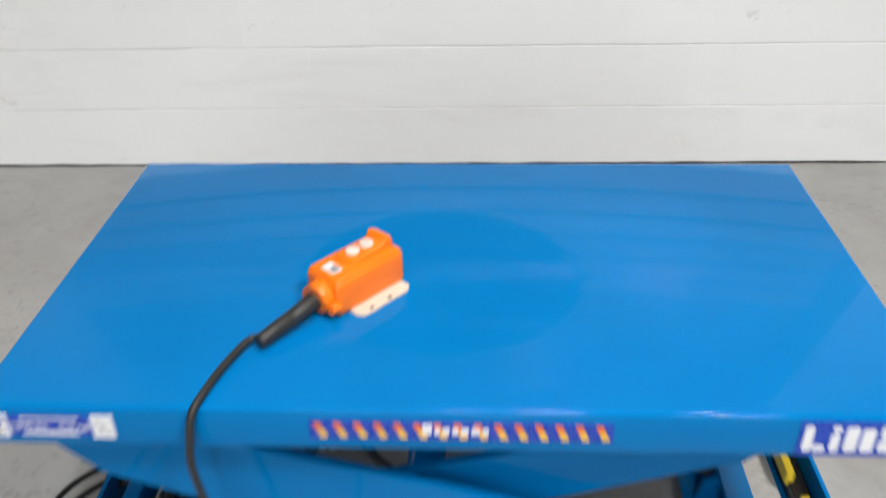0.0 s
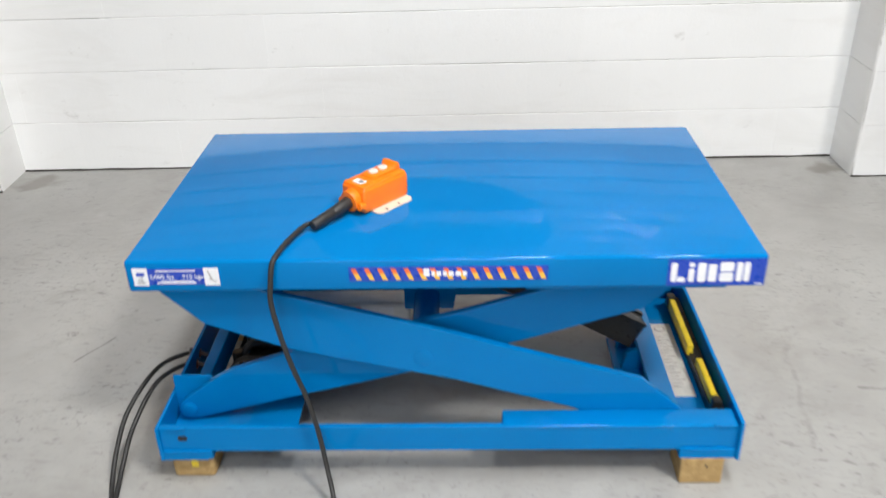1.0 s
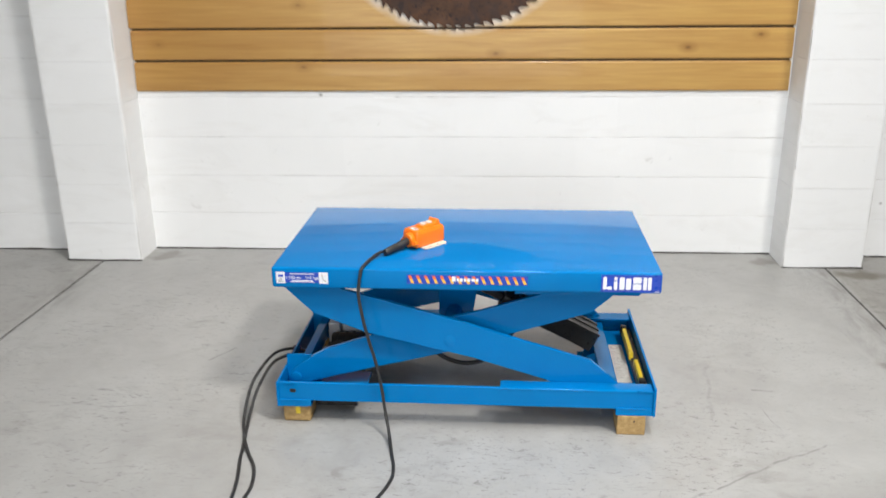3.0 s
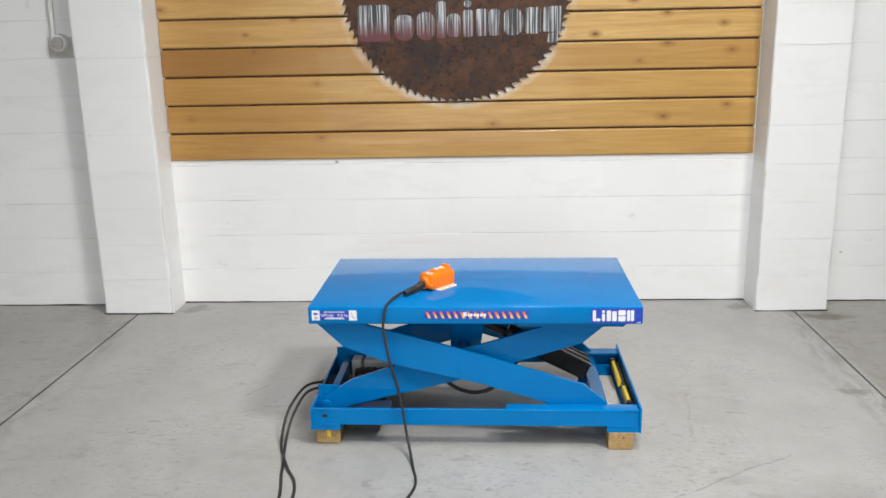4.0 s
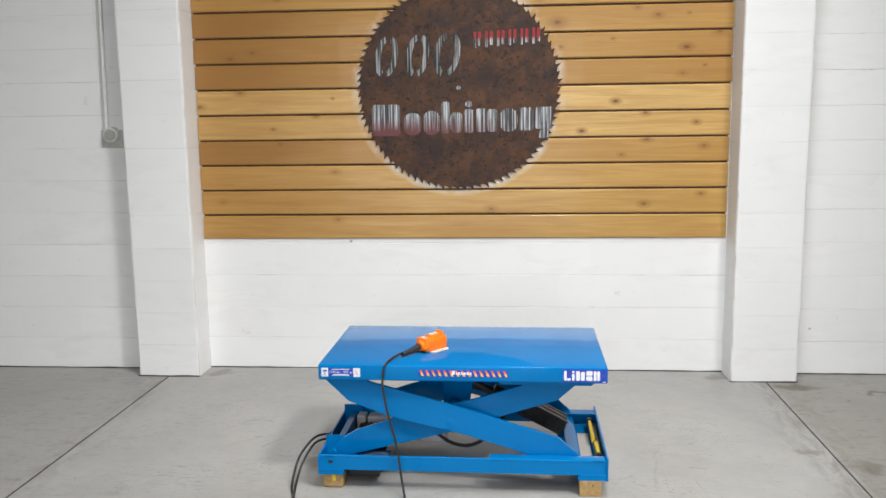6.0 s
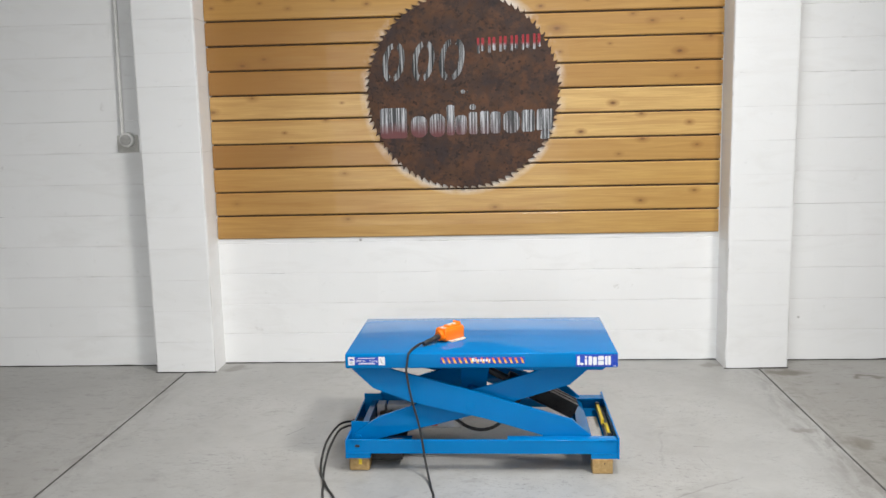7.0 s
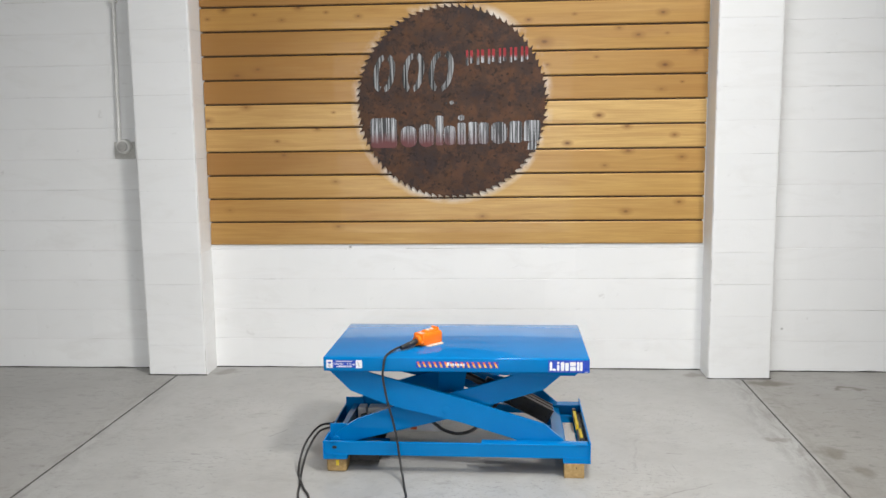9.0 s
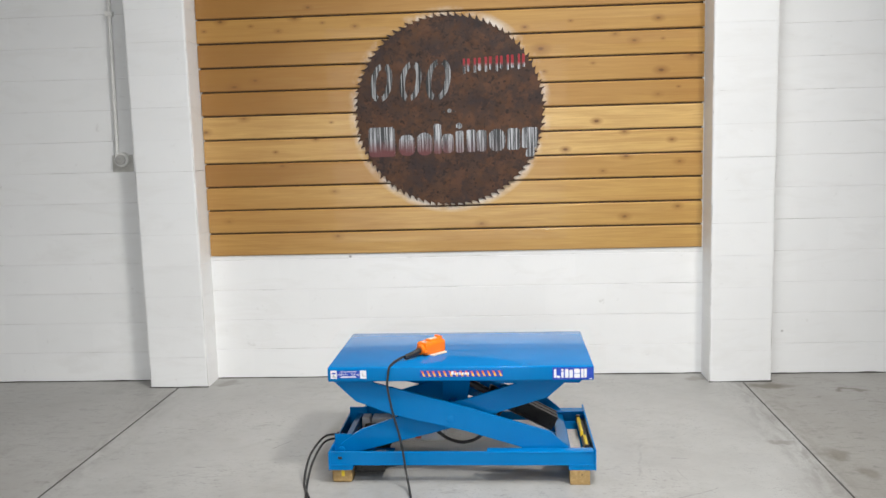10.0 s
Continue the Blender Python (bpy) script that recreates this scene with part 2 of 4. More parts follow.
def make_plank(name, light, mean, deep, west, middle=0.0, knots=()):
    """Varnished cedar; light, mean and deep are its tones, west how much redder the board grows towards its west end;
    middle is the board's height and knots are places along and across it with the knot's width and strength."""
    m, t, b = material(name, 0.36, 0.0, (0.45, 0.24, 0.07), 0.15, 0.4)
    w = Web(t)
    rnd = w.node("ShaderNodeObjectInfo").outputs["Random"]
    shift = w.node("ShaderNodeCombineXYZ", X=w.math("MULTIPLY", rnd, 37.0), Y=w.math("MULTIPLY", rnd, 11.0), Z=0.0).outputs[0]
    pos = w.node("ShaderNodeNewGeometry").outputs["Position"]
    add = w.node("ShaderNodeVectorMath")
    t.links.new(pos, add.inputs[0])
    t.links.new(shift, add.inputs[1])

    def mapped(scale):
        mp = w.node("ShaderNodeMapping", Vector=add.outputs[0])
        mp.inputs["Scale"].default_value = scale
        return mp.outputs[0]

    grain = w.noise(mapped((1.6, 20, 34)), 1.0, 6, 0.6, 0.9)
    fine = w.noise(mapped((5, 120, 190)), 1.0, 3, 0.6)
    pale = w.mix(rnd, mean, light)
    side = w.node("ShaderNodeSeparateXYZ", Vector=pos).outputs["X"]
    drift = w.math("ADD", side, w.math("MULTIPLY", w.noise(mapped((1.5, 3, 9)), 1.0, 3), 0.9))
    pale = w.mix(w.math("MULTIPLY", w.ramp(w.math("ADD", w.math("MULTIPLY", drift, 0.5), 0.5), (0.05, 1.0), (0.55, 0.0)), west), pale, deep)
    dark = w.mix(0.6, pale, (0.30, 0.125, 0.028))
    col = w.mix(w.ramp(grain, (0.35, 0.0), (0.72, 0.85)), pale, dark)
    col = w.mix(w.math("MULTIPLY", w.ramp(fine, (0.4, 0.0), (0.8, 1.0)), 0.2), col, (0.25, 0.11, 0.03))
    broad = w.ramp(w.noise(mapped((0.9, 3, 3)), 1.0, 3), (0.40, 0.0), (0.66, 1.0))
    col = w.mix(w.math("MULTIPLY", broad, 0.40), col, (0.36, 0.17, 0.038))
    # knots: a dark uneven heart in a brown halo that is drawn out along the grain
    for kx, kz, wide, strength in knots:
        shifted = w.node("ShaderNodeVectorMath")
        shifted.operation = "SUBTRACT"
        t.links.new(pos, shifted.inputs[0])
        shifted.inputs[1].default_value = (kx, 0, middle + kz)
        sized = w.node("ShaderNodeMapping", Vector=shifted.outputs[0])
        sized.inputs["Scale"].default_value = (1 / wide, 0, 1.75 / wide)
        far = w.node("ShaderNodeVectorMath", Vector=sized.outputs[0])
        far.operation = "LENGTH"
        reach = w.math("ADD", far.outputs["Value"], w.math("MULTIPLY", w.math("SUBTRACT", grain, 0.5), 0.75))
        col = w.mix(w.math("MULTIPLY", w.ramp(w.math("MULTIPLY", reach, 0.5), (0.10, 0.85), (0.66, 0.0)), strength), col, (0.25, 0.110, 0.028))
        col = w.mix(w.math("MULTIPLY", w.ramp(reach, (0.12, 0.8), (0.42, 0.0)), strength), col, (0.135, 0.060, 0.020))
    # pale broken ring on the boards round the saw blade's rim
    off = w.node("ShaderNodeVectorMath", )
    off.operation = "SUBTRACT"
    t.links.new(pos, off.inputs[0])
    off.inputs[1].default_value = (-0.125, 1.80, 1.775)
    ln = w.node("ShaderNodeVectorMath")
    ln.operation = "LENGTH"
    t.links.new(off.outputs[0], ln.inputs[0])
    ring = w.ramp(w.math("SUBTRACT", ln.outputs["Value"], 0.30), (0.318, 1.0), (0.336, 0.55), (0.365, 0.0))
    ring = w.math("MULTIPLY", ring, w.ramp(w.noise(pos, 3.5, 5, 0.65), (0.44, 0.0), (0.60, 1.0)))
    col = w.mix(w.math("MULTIPLY", ring, 0.7), col, (0.78, 0.75, 0.70))
    w.set(b, "Base Color", col)
    w.set(b, "Roughness", w.ramp(grain, (0.3, 0.30), (0.7, 0.46)))
    w.bump(b, grain, 0.18, 0.003)
    return m


def make_rust():
    m, t, b = material("rusted_blade_steel", 0.6, 0.25, (0.08, 0.04, 0.025), 0.0, 0.4)
    w = Web(t)
    p = w.coords()
    col = w.mix(w.ramp(w.noise(p, 4.5, 6, 0.65), (0.35, 0.0), (0.66, 1.0)), (0.036, 0.022, 0.020), (0.092, 0.042, 0.019))
    pits = w.ramp(w.noise(p, 26.0, 6, 0.7), (0.53, 0.0), (0.60, 1.0))
    col = w.mix(w.math("MULTIPLY", pits, 0.7), col, (0.030, 0.018, 0.015))
    warm = w.ramp(w.noise(p, 11.0, 5, 0.7), (0.50, 0.0), (0.62, 1.0))
    col = w.mix(w.math("MULTIPLY", warm, 0.6), col, (0.12, 0.050, 0.022))
    patch = w.ramp(w.noise(p, 8.0, 5, 0.7, 0.5), (0.56, 0.0), (0.66, 1.0))
    col = w.mix(w.math("MULTIPLY", patch, 0.6), col, (0.022, 0.015, 0.014))
    spots = w.ramp(w.noise(p, 34.0, 4, 0.6), (0.60, 0.0), (0.65, 1.0))
    col = w.mix(w.math("MULTIPLY", spots, 0.8), col, (0.016, 0.011, 0.010))
    w.set(b, "Base Color", col)
    w.set(b, "Roughness", w.ramp(w.noise(p, 18.0, 5), (0.3, 0.42), (0.7, 0.72)))
    w.bump(b, w.noise(p, 55.0, 6, 0.7), 0.35, 0.003)
    return m


def make_ground_metal(name, tint, streaks=120.0, wash=None):
    """Metal ground bare in upright streaks; wash gives a paint and the heights between which it fades in."""
    m, t, b = material(name, 0.42, 0.9, tint)
    w = Web(t)
    line = w.noise(w.coords((streaks, 1, 2.5)), 1.0, 3, 0.6)
    col = w.mix(w.ramp(line, (0.45, 0.0), (0.60, 1.0)), tuple(c * 0.13 for c in tint), tint)
    if wash:
        paint, z0, z1, x0, x1 = wash
        sep = w.node("ShaderNodeSeparateXYZ", Vector=w.coords())
        up = w.math("ADD", w.math("DIVIDE", w.math("SUBTRACT", sep.outputs["Z"], z0), z1 - z0), w.math("MULTIPLY", w.math("SUBTRACT", w.noise(w.coords(), 14.0, 4), 0.5), 0.9))
        along = w.math("DIVIDE", w.math("SUBTRACT", sep.outputs["X"], x0), x1 - x0)
        mask = w.math("MULTIPLY", w.ramp(up, (0.0, 0.0), (1.0, 1.0)), w.ramp(along, (0.0, 0.0), (1.0, 1.0)))
        col = w.mix(mask, col, paint)
        w.set(b, "Metallic", w.math("SUBTRACT", 0.9, w.math("MULTIPLY", mask, 0.8)))
    w.set(b, "Base Color", col)
    w.bump(b, line, 0.5, 0.004)
    return m


def make_plain(name, color, rough=0.5, metal=0.0, vary=0.12, scale=18.0, relief=0.1, coat=0.0):
    m, t, b = material(name, rough, metal, color, coat)
    w = Web(t)
    p = w.coords()
    n = w.noise(p, scale, 5, 0.65)
    lo, hi = (tuple(min(1, c * k) for c in color) for k in (1 - vary, 1 + vary))
    w.set(b, "Base Color", w.mix(w.ramp(n, (0.3, 0.0), (0.7, 1.0)), lo, hi))
    w.set(b, "Roughness", w.ramp(w.noise(p, scale * 2.3, 3), (0.3, max(0.05, rough - 0.08)), (0.7, min(1, rough + 0.1))))
    if relief:
        w.bump(b, w.noise(p, scale * 9, 3), relief, 0.002)
    return m


def make_timber_block():
    m, t, b = material("sawn_timber_block", 0.75, 0.0, (0.4, 0.27, 0.12))
    w = Web(t)
    g = w.noise(w.coords((60, 8, 60)), 1.0, 5, 0.6, 0.5)
    w.set(b, "Base Color", w.mix(w.ramp(g, (0.35, 0.0), (0.7, 1.0)), (0.46, 0.31, 0.13), (0.30, 0.18, 0.065)))
    w.bump(b, g, 0.4, 0.004)
    return m


BLUE, WALL, FLOOR = make_blue(), make_wall(), make_floor()
TONES = {
    "pale": ((0.74, 0.50, 0.200), (0.66, 0.43, 0.155), (0.46, 0.245, 0.066), 0.3),
    "gold": ((0.60, 0.375, 0.118), (0.53, 0.315, 0.090), (0.40, 0.205, 0.050), 0.55),
    "brown": ((0.53, 0.315, 0.094), (0.46, 0.260, 0.074), (0.31, 0.150, 0.036), 0.9),
}
PLANK_ROWS = "gold gold gold brown pale pale brown brown brown gold brown gold pale brown".split()
PLANK_PITCH, PANEL_Z = 0.1556, 0.850
# knots board by board from the lowest: along, across, width, strength
KNOTS_WEST = {0: [(-0.89, 0.043, 0.045, 0.5)],
              1: [(-1.62, 0.0, 0.039, 0.4)],
              2: [(-0.9, 0.029, 0.038, 0.5)],
              3: [(-1.24, 0.051, 0.038, 0.45)],
              4: [(-1.28, -0.014, 0.024, 0.9), (-1.01, 0.065, 0.032, 0.8)],
              5: [(-1.48, 0.055, 0.041, 0.7), (-1.74, -0.029, 0.044, 0.7), (-0.9, 0.014, 0.018, 0.8)],
              7: [(-1.39, -0.014, 0.044, 0.55), (-1.53, -0.051, 0.052, 0.6)],
              9: [(-1.6, 0.058, 0.043, 0.9), (-1.71, 0.0, 0.023, 0.8), (-1.4, 0.022, 0.023, 0.8), (-1.11, 0.065, 0.043, 0.9), (-1.22, -0.014, 0.032, 0.7), (-0.93, 0.029, 0.023, 0.8), (-0.72, 0.0, 0.032, 0.8)],
              10: [(-1.02, -0.029, 0.035, 0.7), (-1.21, 0.058, 0.023, 0.7)]}
KNOTS_EAST = {1: [(0.07, -0.051, 0.048, 0.6), (1.0, -0.022, 0.045, 0.75), (1.34, 0.036, 0.039, 0.75)],
              3: [(0.86, -0.036, 0.035, 0.55), (1.01, 0.058, 0.044, 0.8), (1.35, 0.014, 0.041, 0.75)],
              4: [(0.62, -0.046, 0.035, 1.0), (1.0, 0.058, 0.038, 0.8), (1.3, 0.0, 0.035, 0.9)],
              5: [(0.82, -0.026, 0.038, 1.0)],
              6: [(1.21, -0.022, 0.041, 0.5), (1.34, 0.022, 0.018, 0.9)],
              7: [(0.49, -0.014, 0.026, 0.8), (1.23, -0.026, 0.05, 1.0), (0.8, 0.029, 0.023, 0.7), (1.42, 0.061, 0.05, 0.8)],
              8: [(0.47, -0.026, 0.064, 0.9), (1.06, 0.007, 0.044, 0.7), (0.94, 0.051, 0.035, 0.6), (1.24, 0.014, 0.02, 0.7)],
              9: [(0.37, -0.044, 0.032, 0.9), (0.66, -0.014, 0.023, 0.9), (1.21, -0.014, 0.043, 0.9), (0.12, -0.014, 0.029, 0.7)]}
PLANKS = [make_plank(tone + "_cedar_plank", *TONES[tone], PANEL_Z + (i + 0.5) * PLANK_PITCH, KNOTS_WEST.get(i, []) + KNOTS_EAST.get(i, []))
          for i, tone in enumerate(PLANK_ROWS)]
RUST = make_rust()
BRIGHT = make_ground_metal("ground_bare_metal", (0.50, 0.50, 0.51), 120.0, ((0.13, 0.034, 0.034), 1.60, 1.51, 0.25, -0.25))
DULL = make_ground_metal("ground_metal_dull", (0.30, 0.30, 0.30), 95.0)
HALF_RED = make_ground_metal("ground_metal_half_red", (0.50, 0.50, 0.51), 120.0, ((0.30, 0.012, 0.018), 2.048, 2.070, -5.0, -4.0))
TIMBER = make_timber_block()
JOINT = make_plain("dark_joint_filler", (0.05, 0.045, 0.04), 0.9)
MORTAR = make_mortar()
SHADE = make_plain("dark_gap_shade", (0.05, 0.03, 0.015), 0.9)
CEIL = make_plain("unseen_hall_grey", (0.34, 0.34, 0.34), 0.9)
ORANGE = make_plain("orange_plastic", (1.0, 0.195, 0.006), 0.38, 0, 0.06, 30, 0.05)
CREAM = make_plain("cream_bracket", (0.72, 0.60, 0.48), 0.5)
BUTTON = make_plain("pale_button", (0.75, 0.66, 0.58), 0.45)
RUBBER = make_plain("black_rubber", (0.022, 0.021, 0.020), 0.5, 0, 0.25, 60, 0.1)
BLACK = make_plain("black_steel", (0.018, 0.017, 0.016), 0.32, 0.2, 0.3, 30, 0.1)
YELLOW = make_plain("yellow_paint", (0.80, 0.58, 0.03), 0.4, 0, 0.12, 40)
WHITE_VINYL = make_plain("white_vinyl", (0.80, 0.80, 0.82), 0.35, 0, 0.04, 40, 0)
NAVY_VINYL = make_plain("royal_blue_vinyl", (0.012, 0.055, 0.42), 0.3, 0, 0.08, 40, 0)
YELLOW_VINYL = make_plain("yellow_vinyl", (0.85, 0.50, 0.06), 0.35, 0, 0.05, 40, 0)
RED_VINYL = make_plain("orange_red_vinyl", (0.80, 0.15, 0.04), 0.35, 0, 0.05, 40, 0)
GREY_VINYL = make_plain("grey_print", (0.22, 0.22, 0.24), 0.45, 0, 0.05, 40, 0)
FAINT_PRINT = make_plain("faded_print", (0.40, 0.36, 0.35), 0.6, 0, 0.3, 80, 0)
PAPER = make_plain("worn_white_label", (0.62, 0.61, 0.58), 0.5, 0, 0.15, 45, 0)
PIPE = make_plain("painted_conduit", (0.74, 0.73, 0.70), 0.45, 0.0, 0.08, 25)
DIMPIPE = make_plain("grey_outlet_face", (0.38, 0.37, 0.35), 0.4, 0.0, 0.2, 60)
OUTLET_SHADE = make_plain("outlet_shade_grey", (0.50, 0.485, 0.45), 0.6, 0, 0.12, 30)
TANK = make_plain("pale_grey_tank", (0.78, 0.76, 0.73), 0.4, 0, 0.1, 20)
STEEL = make_plain("zinc_steel", (0.55, 0.55, 0.56), 0.3, 0.9, 0.15, 50)

# ---- mesh helpers ----


def empty(name, place=(0, 0, 0), turn=0.0):
    ob = new(name)
    ob.matrix_basis = pose(*place, 0, 0, turn)
    ob.empty_display_size = 0.1
    return ob


def to_mesh(name, bm, mat, smooth=None):
    bmesh.ops.recalc_face_normals(bm, faces=bm.faces)
    me = bpy.data.meshes.new(name)
    bm.to_mesh(me)
    bm.free()
    me.materials.append(mat)
    if smooth:
        me.shade_smooth() if smooth is True else me.set_sharp_from_angle(angle=radians(smooth))
    return me


def part(name, bm, mat, parent, label="", smooth=None):
    """One mesh, given in world metres, as a part of a thing or of a part."""
    me = to_mesh(name, bm, mat, smooth)
    ob = new(name, me)
    ob.parent = parent
    root = parent
    while root.parent:
        root = root.parent
    me.transform(root.matrix_basis.inverted())
    if label:
        ob["label"] = label
    return ob


def solo(name, bm, mat, label="", category="", kind="", group="", smooth=None):
    return tagged(new(name, to_mesh(name, bm, mat, smooth)), label, category, group, kind)


def bevel_all(bm, width, segments=2, angle=0.5):
    if width:
        es = [e for e in bm.edges if len(e.link_faces) == 2 and e.calc_face_angle(0) > angle]
        bmesh.ops.bevel(bm, geom=es, offset=width, segments=segments, profile=0.5, affect="EDGES", clamp_overlap=True)
    return bm


def box(x0, x1, y0, y1, z0, z1, bevel=0.0, m=None, segments=2):
    bm = bmesh.new()
    bmesh.ops.create_cube(bm, size=1)
    bmesh.ops.transform(bm, verts=bm.verts, matrix=Matrix.LocRotScale(((x0 + x1) / 2, (y0 + y1) / 2, (z0 + z1) / 2), None, (x1 - x0, y1 - y0, z1 - z0)))
    bevel_all(bm, bevel, segments)
    if m:
        bmesh.ops.transform(bm, verts=bm.verts, matrix=m)
    return bm


def prism(outline, y0, y1, bevel=0.0, m=None, segments=2):
    """An outline in x and z, given a thickness along y."""
    bm = bmesh.new()
    vs = [bm.verts.new((x, y0, z)) for x, z in outline]
    f = bm.faces.new(vs)
    ext = bmesh.ops.extrude_face_region(bm, geom=[f])
    bmesh.ops.translate(bm, verts=[v for v in ext["geom"] if isinstance(v, bmesh.types.BMVert)], vec=(0, y1 - y0, 0))
    bmesh.ops.recalc_face_normals(bm, faces=bm.faces)
    bevel_all(bm, bevel, segments)
    if m:
        bmesh.ops.transform(bm, verts=bm.verts, matrix=m)
    return bm


def flat_hoop(x0, x1, z0, z1, thick, y0, y1, a0=0, a1=360, lean=0.0, square=2.6, m=None):
    """A flat hoop of even thickness in x and z, or a stretch of it between two angles."""
    bm = bmesh.new()
    whole = a1 - a0 >= 360
    count = max(8, int((a1 - a0) / 10))
    cx, cz = (x0 + x1) / 2, (z0 + z1) / 2
    rims = []
    for k in range(count if whole else count + 1):
        a = radians(a0 + (a1 - a0) * k / count)
        c, sn = math.cos(a), math.sin(a)
        ux, uz = math.copysign(abs(c) ** (2 / square), c), math.copysign(abs(sn) ** (2 / square), sn)
        row = []
        for rx, rz in (((x1 - x0) / 2, (z1 - z0) / 2), ((x1 - x0) / 2 - thick, (z1 - z0) / 2 - thick)):
            x, z = cx + rx * ux, cz + rz * uz
            row += [bm.verts.new((x + lean * (z - z0), y, z)) for y in (y0, y1)]
        rims.append((row[0], row[2], row[3], row[1]))
    for ra, rb in zip(rims, rims[1:] + (rims[:1] if whole else [])):
        for k in range(4):
            bm.faces.new((ra[k], ra[(k + 1) % 4], rb[(k + 1) % 4], rb[k]))
    if not whole:
        bm.faces.new(rims[0]), bm.faces.new(rims[-1])
    if m:
        bmesh.ops.transform(bm, verts=bm.verts, matrix=m)
    return bm


def rounded_plate(x0, x1, y0, y1, z0, z1, r, m):
    """A flat plate with rounded corners."""
    pts = []
    for cx, cy, a0 in ((x1 - r, y1 - r, 0), (x0 + r, y1 - r, 90), (x0 + r, y0 + r, 180), (x1 - r, y0 + r, 270)):
        pts += [(cx + r * math.cos(radians(a0 + 15 * k)), cy + r * math.sin(radians(a0 + 15 * k))) for k in range(7)]
    flat_up = Matrix(((1, 0, 0, 0), (0, 0, 1, 0), (0, 1, 0, 0), (0, 0, 0, 1)))
    return prism(pts, z0, z1, 0.0008, m @ flat_up, 1)


def rounded_slot(x0, x1, y0, y1, z0, z1):
    """A short slot with round ends, seen from the front."""
    r = (z1 - z0) / 2
    ends = ((x1 - r, -90), (x0 + r, 90))
    return prism([(cx + r * math.cos(radians(a0 + 22.5 * k)), z0 + r + r * math.sin(radians(a0 + 22.5 * k))) for cx, a0 in ends for k in range(9)], y0, y1)


def rod(p0, p1, r, r2=None, sides=24, bevel=0.0):
    """A capped round bar between two points."""
    a, b = Vector(p0), Vector(p1)
    bm = bmesh.new()
    bmesh.ops.create_cone(bm, cap_ends=True, segments=sides, radius1=r, radius2=r if r2 is None else r2, depth=(b - a).length)
    if bevel:
        bevel_all(bm, bevel, 2, 1.0)
    turn = (b - a).to_track_quat("Z", "Y").to_matrix().to_4x4()
    bmesh.ops.transform(bm, verts=bm.verts, matrix=Matrix.Translation((a + b) / 2) @ turn)
    return bm


def spline(pts, steps=10):
    pts = [Vector(p) for p in pts]
    ends = [pts[0] * 2 - pts[1]] + pts + [pts[-1] * 2 - pts[-2]]
    out = []
    for a, b, c, d in zip(ends, ends[1:], ends[2:], ends[3:]):
        for k in range(steps):
            u = k / steps
            out.append(0.5 * (2 * b + (c - a) * u + (2 * a - 5 * b + 4 * c - d) * u * u + (3 * b - a - 3 * c + d) * u ** 3))
    return out + [pts[-1]]


def tube(pts, r, sides=10, steps=10):
    """A round cable along a smooth line through the points."""
    line = spline(pts, steps)
    bm = bmesh.new()
    rings = []
    side = Vector((0.3, 0.2, 0.93))
    for i, p in enumerate(line):
        way = (line[min(i + 1, len(line) - 1)] - line[max(i - 1, 0)]).normalized()
        side = (side - way * side.dot(way)).normalized()
        other = way.cross(side)
        rings.append([bm.verts.new(p + r * (math.cos(a) * side + math.sin(a) * other)) for a in (2 * math.pi * k / sides for k in range(sides))])
    for ra, rb in zip(rings, rings[1:]):
        for k in range(sides):
            bm.faces.new((ra[k], ra[(k + 1) % sides], rb[(k + 1) % sides], rb[k]))
    bm.faces.new(rings[0]), bm.faces.new(rings[-1])
    return bm


def merge(*bms):
    out = bmesh.new()
    for b in bms:
        me = bpy.data.meshes.new("tmp")
        b.to_mesh(me)
        b.free()
        out.from_mesh(me)
        bpy.data.meshes.remove(me)
    return out


def writing(text, size, mat, name, parent, m):
    """A line of built-in lettering as a thin mesh."""
    cu = bpy.data.curves.new("line", "FONT")
    cu.body, cu.size, cu.align_x, cu.align_y, cu.extrude = text, size, "CENTER", "CENTER", 0.0002
    tmp = new("line", cu)
    me = bpy.data.meshes.new_from_object(tmp.evaluated_get(bpy.context.evaluated_depsgraph_get()))
    bpy.data.objects.remove(tmp)
    me.name = name
    me.materials.clear()
    me.materials.append(mat)
    ob = new(name, me)
    ob.parent = parent
    root = parent
    while root.parent:
        root = root.parent
    me.transform(root.matrix_basis.inverted() @ m)
    return ob


# ---- the hall ----
SKEW = pose(0, 0, 0, 0, 0, 0.77)   # the back wall stands a little askew to the table
COURSE = 0.2045
HALL_TOP = 5.2
MID_Y, LEFT_Y, RIGHT_Y, PIER_Y = 1.806, 1.765, 1.775, 1.597
PIER_L, PIER_R = (-2.134, -1.740), (1.531, 1.922)
CORE = 0.003                        # depth of the joints

walls = {}
for name, x0, x1, y in (("wall_north_west", -6.5, PIER_L[0], LEFT_Y), ("wall_north", PIER_L[1], PIER_R[0], MID_Y), ("wall_north_east", PIER_R[1], 6.5, RIGHT_Y)):
    walls[name] = solo(name, box(x0, x1, y + CORE, y + 0.25, -0.05, HALL_TOP, 0, SKEW), MORTAR, "white painted concrete block wall with filled joints", "wall", "structure")
for name, (x0, x1) in (("pier_west", PIER_L), ("pier_east", PIER_R)):
    walls[name] = solo(name, box(x0 + CORE, x1 - CORE, PIER_Y + CORE, 2.07, -0.05, HALL_TOP, 0, SKEW), MORTAR, "white painted concrete block pier standing proud of the wall", "pier", "structure")
